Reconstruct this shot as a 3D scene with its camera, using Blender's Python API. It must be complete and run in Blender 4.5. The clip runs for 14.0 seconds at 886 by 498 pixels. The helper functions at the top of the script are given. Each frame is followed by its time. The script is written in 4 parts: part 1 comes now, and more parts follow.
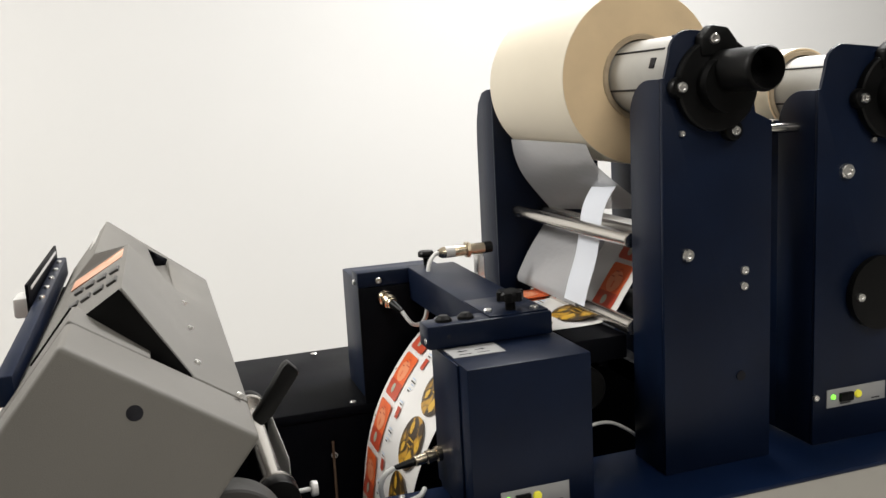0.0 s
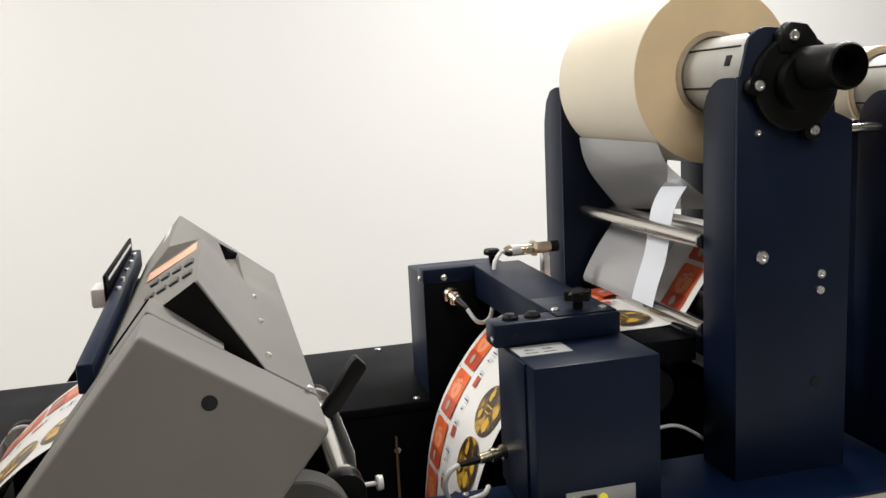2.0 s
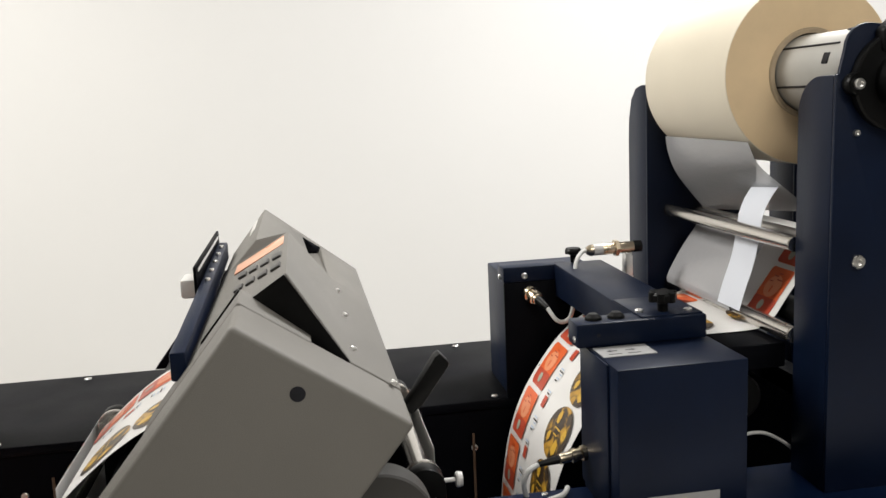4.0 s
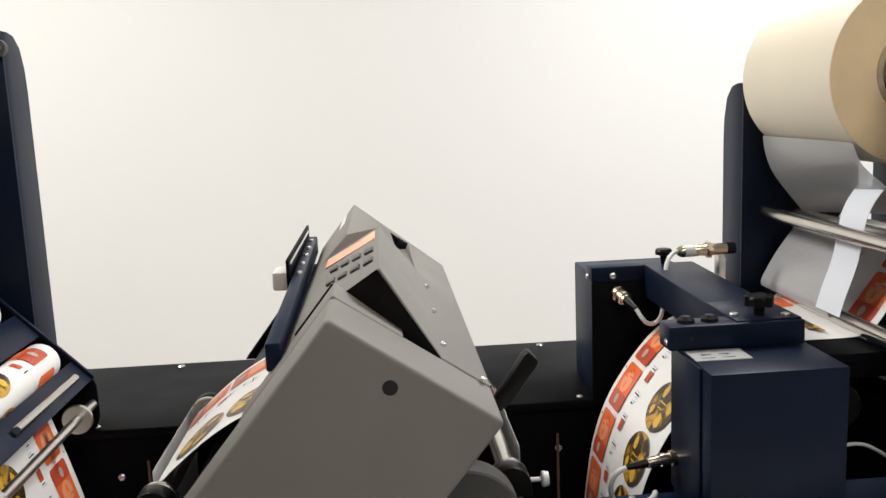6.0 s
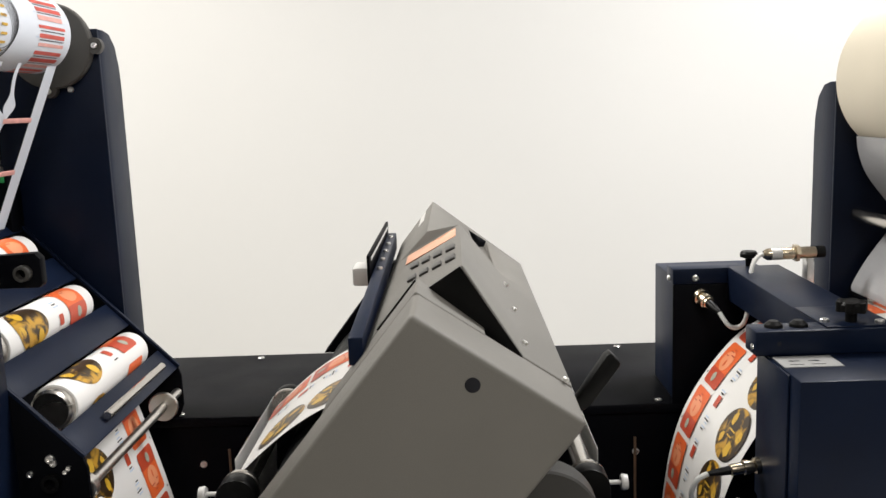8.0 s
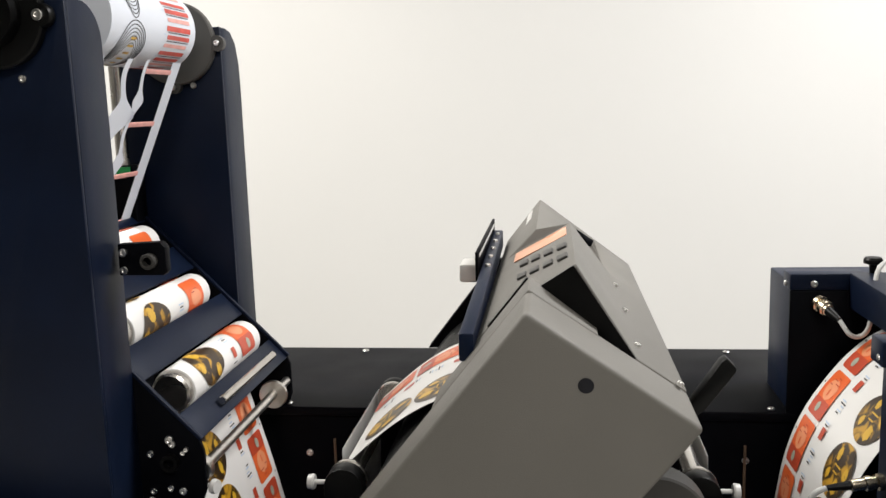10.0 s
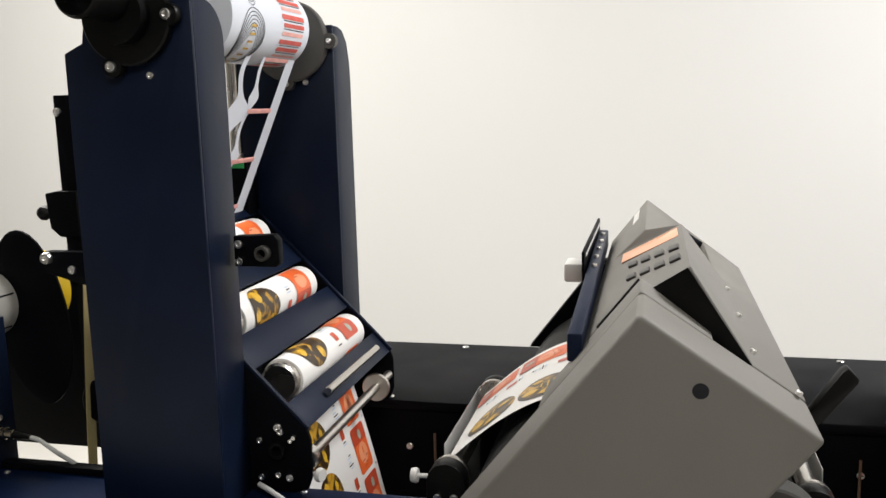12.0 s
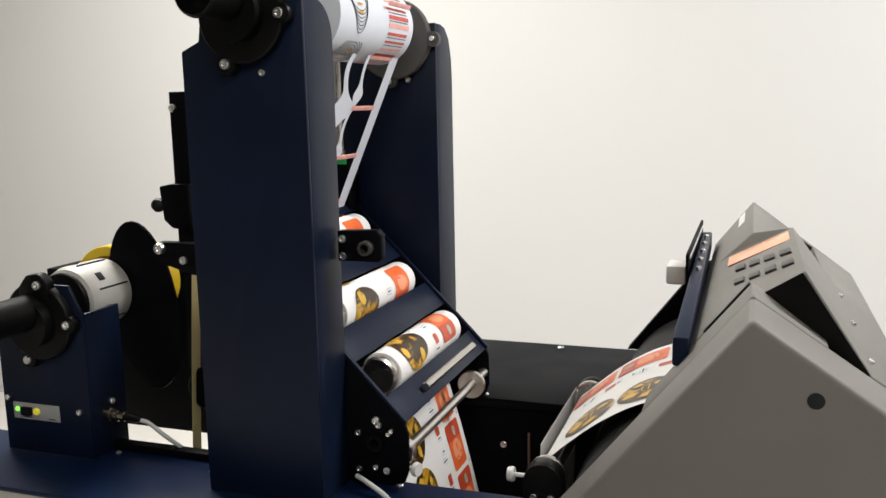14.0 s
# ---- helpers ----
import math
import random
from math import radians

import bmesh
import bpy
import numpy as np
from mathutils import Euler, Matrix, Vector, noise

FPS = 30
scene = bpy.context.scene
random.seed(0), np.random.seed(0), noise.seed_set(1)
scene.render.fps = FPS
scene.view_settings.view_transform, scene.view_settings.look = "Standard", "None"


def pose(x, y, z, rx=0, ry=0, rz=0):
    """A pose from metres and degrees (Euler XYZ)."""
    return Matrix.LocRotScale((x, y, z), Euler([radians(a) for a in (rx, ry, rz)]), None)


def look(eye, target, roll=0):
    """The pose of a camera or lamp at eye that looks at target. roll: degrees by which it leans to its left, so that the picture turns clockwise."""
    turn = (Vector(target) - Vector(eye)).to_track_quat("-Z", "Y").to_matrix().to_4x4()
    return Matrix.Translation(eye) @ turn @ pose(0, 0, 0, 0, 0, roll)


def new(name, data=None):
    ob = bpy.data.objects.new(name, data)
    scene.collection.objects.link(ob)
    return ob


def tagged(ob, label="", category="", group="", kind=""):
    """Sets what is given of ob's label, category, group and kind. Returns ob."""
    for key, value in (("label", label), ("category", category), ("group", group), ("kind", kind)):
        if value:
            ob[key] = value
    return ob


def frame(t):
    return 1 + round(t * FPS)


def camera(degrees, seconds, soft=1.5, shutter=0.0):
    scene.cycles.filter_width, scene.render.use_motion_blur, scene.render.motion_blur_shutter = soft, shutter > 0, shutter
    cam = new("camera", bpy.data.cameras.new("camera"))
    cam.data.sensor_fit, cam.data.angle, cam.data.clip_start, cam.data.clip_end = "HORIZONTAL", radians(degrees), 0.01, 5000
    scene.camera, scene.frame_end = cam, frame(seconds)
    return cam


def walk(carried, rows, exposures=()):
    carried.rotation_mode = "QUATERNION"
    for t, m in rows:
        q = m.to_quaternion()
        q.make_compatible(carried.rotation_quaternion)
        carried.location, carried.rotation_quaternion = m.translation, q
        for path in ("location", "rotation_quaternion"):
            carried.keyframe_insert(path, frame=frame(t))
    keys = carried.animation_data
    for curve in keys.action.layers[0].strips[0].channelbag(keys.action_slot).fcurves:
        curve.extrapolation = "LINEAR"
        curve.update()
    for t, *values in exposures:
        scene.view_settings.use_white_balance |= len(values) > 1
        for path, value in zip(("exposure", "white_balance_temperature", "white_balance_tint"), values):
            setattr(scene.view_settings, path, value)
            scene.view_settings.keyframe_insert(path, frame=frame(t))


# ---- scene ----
# camera: a tripod pan, the lens an arm's length ahead of the pivot; rows of seconds, yaw, pitch, roll
cam = camera(53.46, 14.0, soft=1.5)
PIVOT, ARM, SIDE = (-0.0083, -0.1469, 0.4383), 0.1279, 0.0061
PAN = [
    (0, -17.78, -9.65, -3.09),
    (0.5, -16.91, -9.63, -3.05),
    (1, -16.03, -9.62, -3.00),
    (1.5, -14.85, -9.60, -2.94),
    (2, -13.83, -9.58, -2.88),
    (2.5, -12.77, -9.56, -2.83),
    (3, -11.42, -9.54, -2.76),
    (3.5, -10.39, -9.52, -2.70),
    (4, -8.99, -9.50, -2.63),
    (6.5, -2.67, -9.42, -2.30),
    (7, -1.63, -9.41, -2.24),
    (7.5, -0.48, -9.39, -2.18),
    (8, 0.95, -9.38, -2.11),
    (10.5, 9.05, -9.32, -1.70),
    (11, 10.79, -9.31, -1.62),
    (11.5, 12.41, -9.30, -1.54),
    (12, 13.58, -9.30, -1.48),
    (12.5, 15.32, -9.30, -1.39),
    (13, 16.90, -9.29, -1.31),
    (13.5, 18.16, -9.29, -1.25),
    (14, 19.46, -9.29, -1.19),
]


def eye_at(yaw):
    c, s = math.cos(radians(yaw)), math.sin(radians(yaw))
    return (PIVOT[0] - s * ARM + c * SIDE, PIVOT[1] + c * ARM + s * SIDE, PIVOT[2])


def aim(eye, yaw, pitch):
    y, p = radians(yaw), radians(pitch)
    return (eye[0] - math.sin(y) * math.cos(p), eye[1] + math.cos(y) * math.cos(p), eye[2] + math.sin(p))


walk(cam, [(t, look(eye_at(yaw), aim(eye_at(yaw), yaw, pitch), roll)) for t, yaw, pitch, roll in PAN])

# light: a white room under ceiling panels
world = bpy.data.worlds.new("world")
scene.world = world
world.use_nodes = True
world.node_tree.nodes["Background"].inputs[0].default_value = (0.9, 0.95, 1.0, 1)
world.node_tree.nodes["Background"].inputs[1].default_value = 0.04
scene.view_settings.exposure = 0.0


def area(name, eye, target, w, h, power, colour):
    d = bpy.data.lights.new(name, "AREA")
    d.shape, d.size, d.size_y, d.energy, d.color = "RECTANGLE", w, h, power, colour
    o = new(name, d)
    o.matrix_world = look(eye, target)
    return o


area("ceiling_lamp", (1.5, 1.72, 1.86), (1.5, 1.72, 0), 1.4, 0.6, 118, (1.0, 0.99, 0.985))
area("ceiling_lamp", (-1.6, 1.72, 1.86), (-1.6, 1.72, 0), 1.4, 0.6, 105, (1.0, 0.97, 0.925))
area("ceiling_lamp", (0.5, -1.1, 1.86), (0.5, -1.1, 0), 1.4, 0.6, 48, (1.0, 0.97, 0.93))


# ---- materials ----
def material(name, colour, rough=0.5, metal=0.0, vary=0.12, scale=30.0, bump=0.0, bscale=400.0, spec=0.5, streak=None, rvary=0.08):
    m = bpy.data.materials.new(name)
    m.use_nodes = True
    nt = m.node_tree
    b = nt.nodes["Principled BSDF"]
    L = nt.links.new
    co = nt.nodes.new("ShaderNodeTexCoord")
    mp = nt.nodes.new("ShaderNodeMapping")
    if streak:
        mp.inputs["Scale"].default_value = streak
    L(co.outputs["Object"], mp.inputs[0])
    n1 = nt.nodes.new("ShaderNodeTexNoise")
    n1.inputs["Scale"].default_value, n1.inputs["Detail"].default_value = scale, 6
    L(mp.outputs[0], n1.inputs["Vector"])
    ramp = nt.nodes.new("ShaderNodeMapRange")
    ramp.inputs[1].default_value, ramp.inputs[2].default_value = 0.3, 0.7
    ramp.inputs[3].default_value, ramp.inputs[4].default_value = 1 - vary, 1 + vary
    L(n1.outputs[0], ramp.inputs[0])
    mul = nt.nodes.new("ShaderNodeVectorMath")
    mul.operation = "SCALE"
    mul.inputs[0].default_value = colour
    L(ramp.outputs[0], mul.inputs["Scale"])
    L(mul.outputs[0], b.inputs["Base Color"])
    rr = nt.nodes.new("ShaderNodeMapRange")
    rr.inputs[1].default_value, rr.inputs[2].default_value = 0.3, 0.7
    rr.inputs[3].default_value, rr.inputs[4].default_value = max(rough - rvary, 0.02), rough + rvary
    n2 = nt.nodes.new("ShaderNodeTexNoise")
    n2.inputs["Scale"].default_value, n2.inputs["Detail"].default_value = scale * 0.35, 3
    L(mp.outputs[0], n2.inputs["Vector"])
    L(n2.outputs[0], rr.inputs[0])
    L(rr.outputs[0], b.inputs["Roughness"])
    b.inputs["Metallic"].default_value = metal
    b.inputs["Specular IOR Level"].default_value = spec
    if bump:
        n3 = nt.nodes.new("ShaderNodeTexNoise")
        n3.inputs["Scale"].default_value, n3.inputs["Detail"].default_value = bscale, 2
        L(mp.outputs[0], n3.inputs["Vector"])
        bp = nt.nodes.new("ShaderNodeBump")
        bp.inputs["Strength"].default_value, bp.inputs["Distance"].default_value = bump, 0.001
        L(n3.outputs[0], bp.inputs["Height"])
        L(bp.outputs[0], b.inputs["Normal"])
    return m


NAVY = material("navy_powder_coat", (0.0035, 0.0075, 0.0210), 0.40, spec=0.16, vary=0.18, scale=12, bump=0.12, bscale=900)
BLACK = material("black_powder_coat", (0.0020, 0.0022, 0.0034), 0.5, spec=0.05, vary=0.2, scale=14, bump=0.12, bscale=900)
RUBBER = material("black_plastic", (0.0035, 0.0035, 0.0035), 0.38, spec=0.14, vary=0.2, scale=25, bump=0.05)
GREY = material("grey_textured_plastic", (0.128, 0.121, 0.108), 0.6, spec=0.35, vary=0.05, scale=9, bump=0.25, bscale=1400)
GREYDARK = material("dark_grey_plastic", (0.038, 0.036, 0.033), 0.5, spec=0.35, vary=0.08, scale=12, bump=0.2, bscale=900)
HUBGREY = material("grey_hub_plastic", (0.070, 0.067, 0.062), 0.5, spec=0.3, vary=0.08, scale=14)
STEEL = material("brushed_steel", (0.62, 0.59, 0.55), 0.26, 1.0, vary=0.08, scale=40, streak=(1, 0.08, 1))
ZINC = material("zinc_bolt", (0.75, 0.74, 0.72), 0.3, 1.0, vary=0.1, scale=80)
BRASS = material("nickel_brass", (0.55, 0.47, 0.35), 0.25, 1.0, vary=0.1, scale=60)
PAPER = material("white_label_stock", (0.70, 0.69, 0.67), 0.42, vary=0.02, scale=8, spec=0.5)
WASTE = material("white_waste_stock", (0.66, 0.69, 0.75), 0.5, vary=0.02, scale=8)
KRAFT = material("cream_liner_paper", (0.66, 0.60, 0.48), 0.55, vary=0.03, scale=6)
KRAFTSIDE = material("cut_paper_edge", (0.74, 0.56, 0.34), 0.7, vary=0.07, scale=18, bump=0.1, bscale=300)
CORE = material("cardboard_core", (0.42, 0.33, 0.22), 0.8, vary=0.12, scale=60)
DARKPIN = material("brown_steel", (0.10, 0.06, 0.035), 0.5, vary=0.15, scale=60)
CHUCK = material("light_grey_casting", (0.36, 0.35, 0.32), 0.5, vary=0.06, scale=20)
ORANGE = material("orange_print", (0.68, 0.120, 0.028), 0.38, vary=0.06, scale=40)
RED = material("brick_red_print", (0.45, 0.060, 0.025), 0.38, vary=0.08, scale=60)
PEACH = material("pale_orange_print", (0.74, 0.28, 0.14), 0.38, vary=0.05, scale=60)
def mottled(name, dark, light, scale, edge):
    m = material(name, dark, 0.35)
    nt = m.node_tree
    b = nt.nodes["Principled BSDF"]
    v = nt.nodes.new("ShaderNodeTexNoise")
    v.inputs["Scale"].default_value, v.inputs["Detail"].default_value, v.inputs["Distortion"].default_value = scale, 3, 0.8
    co = nt.nodes.new("ShaderNodeTexCoord")
    r = nt.nodes.new("ShaderNodeValToRGB")
    r.color_ramp.elements[0].position, r.color_ramp.elements[0].color = edge, (*dark, 1)
    r.color_ramp.elements[1].position, r.color_ramp.elements[1].color = edge + 0.12, (*light, 1)
    nt.links.new(co.outputs["Object"], v.inputs["Vector"])
    nt.links.new(v.outputs[0], r.inputs[0])
    nt.links.new(r.outputs[0], b.inputs["Base Color"])
    return m


BROWN = mottled("dark_brown_print", (0.030, 0.016, 0.006), (0.48, 0.26, 0.02), 45, 0.49)
GOLD = mottled("gold_print", (0.60, 0.36, 0.03), (0.22, 0.10, 0.012), 80, 0.54)
DISPLAY = material("pale_orange_display", (0.66, 0.33, 0.20), 0.3, vary=0.06, scale=25)
GREYPRINT = material("grey_green_print", (0.33, 0.34, 0.28), 0.4, vary=0.2, scale=70)
INK = material("dark_ink", (0.012, 0.012, 0.015), 0.5, spec=0.15, vary=0.2, scale=90)
BLUEINK = material("pale_blue_ink", (0.42, 0.52, 0.66), 0.4, vary=0.15, scale=90)
WALLPAINT = material("white_wall_paint", (0.52, 0.515, 0.50), 0.8, vary=0.012, scale=1.2, bump=0.03, bscale=150)
FLOORPAINT = material("pale_floor", (0.62, 0.60, 0.56), 0.45, vary=0.05, scale=3)
CABLE = material("white_cable_sheath", (0.48, 0.48, 0.46), 0.4, vary=0.04, scale=40)
YELLOW = material("yellow_tape", (0.62, 0.43, 0.02), 0.4, vary=0.06, scale=20)
BEIGE = material("beige_tape", (0.50, 0.42, 0.20), 0.5, vary=0.05, scale=20)
PLATE = material("silver_panel_sticker", (0.30, 0.30, 0.295), 0.35, vary=0.04, scale=30)
WHITEPL = material("white_plastic", (0.52, 0.51, 0.49), 0.4, vary=0.03, scale=30)
FASCIA = material("light_grey_fascia", (0.36, 0.345, 0.31), 0.5, vary=0.05, scale=5)
DECKBLUE = material("blue_deck_paint", (0.0035, 0.0100, 0.034), 0.40, spec=0.10, vary=0.12, scale=10, bump=0.12, bscale=900)


def film_material():
    m = bpy.data.materials.new("clear_laminate_film")
    m.use_nodes = True
    b = m.node_tree.nodes["Principled BSDF"]
    b.inputs["Base Color"].default_value = (0.38, 0.38, 0.39, 1)
    b.inputs["Roughness"].default_value = 0.22
    b.inputs["Specular IOR Level"].default_value = 0.8
    b.inputs["Alpha"].default_value = 0.82
    n = m.node_tree.nodes.new("ShaderNodeTexNoise")
    n.inputs["Scale"].default_value = 14
    bp = m.node_tree.nodes.new("ShaderNodeBump")
    bp.inputs["Strength"].default_value, bp.inputs["Distance"].default_value = 0.15, 0.004
    m.node_tree.links.new(n.outputs[0], bp.inputs["Height"])
    m.node_tree.links.new(bp.outputs[0], b.inputs["Normal"])
    return m


FILM = film_material()


def glow(name, colour, strength):
    m = bpy.data.materials.new(name)
    m.use_nodes = True
    b = m.node_tree.nodes["Principled BSDF"]
    b.inputs["Base Color"].default_value = (*colour, 1)
    b.inputs["Emission Color"].default_value = (*colour, 1)
    b.inputs["Emission Strength"].default_value = strength
    return m


LEDGREEN = glow("green_led", (0.25, 0.9, 0.08), 1.2)
LEDYELLOW = glow("yellow_button", (0.75, 0.68, 0.05), 0.25)


# ---- mesh tools ----
def thing(name, at=(0, 0, 0), label="", category="", group="", kind=""):
    o = new(name)
    o.location = at
    o.empty_display_size = 0.02
    return tagged(o, label, category, group, kind)


def finish(bm, mat, smooth=True):
    bmesh.ops.recalc_face_normals(bm, faces=bm.faces)
    me = bpy.data.meshes.new("mesh")
    bm.to_mesh(me)
    bm.free()
    me.materials.append(mat)
    if smooth:
        for p in me.polygons:
            p.use_smooth = True
        me.set_sharp_from_angle(angle=radians(32))
    return me


def part(name, bm, mat, parent=None, label="", smooth=True):
    """Links bm (in world metres) as one mesh object under parent."""
    me = finish(bm, mat, smooth)
    o = new(name, me)
    if parent is not None:
        base = Vector((0, 0, 0))
        p = parent
        while p is not None:
            base += p.location
            p = p.parent
        me.transform(Matrix.Translation(-base))
        o.parent = parent
    if label:
        o["label"] = label
    return o


def bevel(bm, w, seg=2):
    if w > 0:
        es = [e for e in bm.edges if len(e.link_faces) == 2 and e.calc_face_angle(0) > 0.5]
        bmesh.ops.bevel(bm, geom=es, offset=w, segments=seg, affect="EDGES", profile=0.5, clamp_overlap=True)
    return bm


def box(x0, x1, y0, y1, z0, z1, bev=0.0015, bm=None):
    own = bm is None
    b = bmesh.new() if own else bm
    m = Matrix.Translation(((x0 + x1) / 2, (y0 + y1) / 2, (z0 + z1) / 2)) @ Matrix.Diagonal((x1 - x0, y1 - y0, z1 - z0, 1))
    bmesh.ops.create_cube(b, size=1, matrix=m)
    return bevel(b, bev) if own else b


def prism(pts, y0, y1, bev=0.0015, seg=2):
    """The outline pts in x and z, swept from y0 to y1."""
    b = bmesh.new()
    a = [b.verts.new((x, y0, z)) for x, z in pts]
    c = [b.verts.new((x, y1, z)) for x, z in pts]
    b.faces.new(a)
    b.faces.new(c[::-1])
    n = len(pts)
    for i in range(n):
        b.faces.new((a[i], a[(i + 1) % n], c[(i + 1) % n], c[i]))
    bmesh.ops.recalc_face_normals(b, faces=b.faces)
    return bevel(b, bev, seg)


def lathe(profile, base, axis, seg=40, bm=None):
    """profile: (radius, distance along axis) from end to end; closed on the axis where the radius is 0."""
    b = bm or bmesh.new()
    q = Vector(axis).to_track_quat("Z", "Y").to_matrix()
    rings = []
    for r, d in profile:
        if r < 1e-6:
            rings.append([b.verts.new(Vector(base) + q @ Vector((0, 0, d)))])
        else:
            rings.append([b.verts.new(Vector(base) + q @ Vector((r * math.cos(k * 2 * math.pi / seg), r * math.sin(k * 2 * math.pi / seg), d))) for k in range(seg)])
    for A, B in zip(rings, rings[1:]):
        if len(A) == 1 and len(B) == 1:
            continue
        for k in range(seg):
            j = (k + 1) % seg
            if len(A) == 1:
                b.faces.new((A[0], B[j], B[k]))
            elif len(B) == 1:
                b.faces.new((A[k], A[j], B[0]))
            else:
                b.faces.new((A[k], A[j], B[j], B[k]))
    return b


def rod(p, q, r, seg=24, cham=0.12, bm=None):
    d = Vector(q) - Vector(p)
    n = d.length
    c = r * cham
    return lathe([(0, 0), (r - c, 0), (r, c), (r, n - c), (r - c, n), (0, n)], p, d, seg, bm)


def tube(p, q, r0, r1, seg=40):
    d = Vector(q) - Vector(p)
    n = d.length
    c = min(0.0015, (r1 - r0) * 0.3)
    return lathe([(r0, 0), (r1 - c, 0), (r1, c), (r1, n - c), (r1 - c, n), (r0 + c, n), (r0, n - c), (r0, 0)], p, d, seg)


def cable(pts, r, seg=10, n=8):
    """A round cable through pts (a smooth curve)."""
    P = [Vector(p) for p in pts]
    S = []
    for i in range(len(P) - 1):
        a, b_, c, d = P[max(i - 1, 0)], P[i], P[i + 1], P[min(i + 2, len(P) - 1)]
        for k in range(n):
            t = k / n
            S.append(0.5 * ((2 * b_) + (c - a) * t + (2 * a - 5 * b_ + 4 * c - d) * t * t + (3 * b_ - a - 3 * c + d) * t ** 3))
    S.append(P[-1])
    b = bmesh.new()
    rings = []
    for i, s in enumerate(S):
        d = (S[min(i + 1, len(S) - 1)] - S[max(i - 1, 0)]).normalized()
        q = d.to_track_quat("Z", "Y").to_matrix()
        rings.append([b.verts.new(s + q @ Vector((r * math.cos(k * 2 * math.pi / seg), r * math.sin(k * 2 * math.pi / seg), 0))) for k in range(seg)])
    for A, B in zip(rings, rings[1:]):
        for k in range(seg):
            b.faces.new((A[k], A[(k + 1) % seg], B[(k + 1) % seg], B[k]))
    b.faces.new(rings[0][::-1])
    b.faces.new(rings[-1])
    return b


def screw(parent, p, axis, r=0.0045, h=0.003, mat=None, name="screw"):
    """A socket-head screw: a domed head with a sunk socket."""
    b = lathe([(0, h * 0.45), (r * 0.45, h * 0.45), (r * 0.5, h), (r * 0.85, h), (r, h * 0.7), (r, -0.001), (0, -0.001)], p, axis, 16)
    return part(name, b, mat or ZINC, parent)


def arc(cx, cz, r, a0, a1, n=8):
    return [(cx + r * math.cos(radians(a0 + (a1 - a0) * k / n)), cz + r * math.sin(radians(a0 + (a1 - a0) * k / n))) for k in range(n + 1)]


# ---- web paths ----
class Path:
    """A smooth line in x and z by its length."""

    def __init__(self, pts, n=10, smooth=True):
        P = [Vector(p) for p in pts]
        S = []
        for i in range(len(P) - 1):
            a, b, c, d = P[max(i - 1, 0)], P[i], P[i + 1], P[min(i + 2, len(P) - 1)]
            for k in range(n):
                t = k / n
                S.append(0.5 * ((2 * b) + (c - a) * t + (2 * a - 5 * b + 4 * c - d) * t * t + (3 * b - a - 3 * c + d) * t ** 3) if smooth else b.lerp(c, t))
        S.append(P[-1])
        self.p = S
        self.s = [0.0]
        for a, b in zip(S, S[1:]):
            self.s.append(self.s[-1] + (b - a).length)
        self.length = self.s[-1]

    def at(self, s):
        """The place at s and the left-hand normal."""
        s = min(max(s, 0), self.length)
        i = min(max(int(np.searchsorted(self.s, s)) - 1, 0), len(self.p) - 2)
        k = (s - self.s[i]) / max(self.s[i + 1] - self.s[i], 1e-9)
        p = self.p[i].lerp(self.p[i + 1], k)
        d = (self.p[min(i + 2, len(self.p) - 1)] - self.p[max(i - 1, 0)]).normalized()
        return p, Vector((-d.y, d.x))

    def sheet(self, y0, y1, thick=0.0004, s0=0.0, s1=None):
        b = bmesh.new()
        s1 = self.length if s1 is None else s1
        n = max(2, int((s1 - s0) / 0.006))
        rows = []
        for k in range(n + 1):
            p, m = self.at(s0 + (s1 - s0) * k / n)
            q = p - m * thick
            rows.append([b.verts.new((p.x, y0, p.y)), b.verts.new((p.x, y1, p.y)), b.verts.new((q.x, y1, q.y)), b.verts.new((q.x, y0, q.y))])
        for A, B in zip(rows, rows[1:]):
            for k in range(4):
                b.faces.new((A[k], A[(k + 1) % 4], B[(k + 1) % 4], B[k]))
        b.faces.new(rows[0])
        b.faces.new(rows[-1][::-1])
        return b

    def patch(self, shape, s, y, lift=0.0004, cut=0.005):
        """A thin flat shape [(u, v), ...] laid on the line: u along it from s, v across from y."""
        b = bmesh.new()
        vs = [b.verts.new((u, v, 0)) for u, v in shape]
        b.faces.new(vs)
        lo, hi = min(u for u, _ in shape), max(u for u, _ in shape)
        k = math.ceil(lo / cut) * cut
        while k < hi:
            bmesh.ops.bisect_plane(b, geom=b.verts[:] + b.edges[:] + b.faces[:], plane_co=(k, 0, 0), plane_no=(1, 0, 0), dist=1e-6)
            k += cut
        for v in b.verts:
            p, m = self.at(s + v.co.x)
            p = p + m * lift
            v.co = (p.x, y + v.co.y, p.y)
        return b


def rrect(w, h, r, n=4):
    """A rounded rectangle centred on 0."""
    out = []
    for cx, cy, a in ((w / 2 - r, h / 2 - r, 0), (-w / 2 + r, h / 2 - r, 90), (-w / 2 + r, -h / 2 + r, 180), (w / 2 - r, -h / 2 + r, 270)):
        out += arc(cx, cy, r, a, a + 90, n)
    return out


def disc(rx, ry, n=28, cx=0.0, cy=0.0):
    return [(cx + rx * math.cos(2 * math.pi * k / n), cy + ry * math.sin(2 * math.pi * k / n)) for k in range(n)]


def shifted(shape, du, dv):
    return [(u + du, v + dv) for u, v in shape]


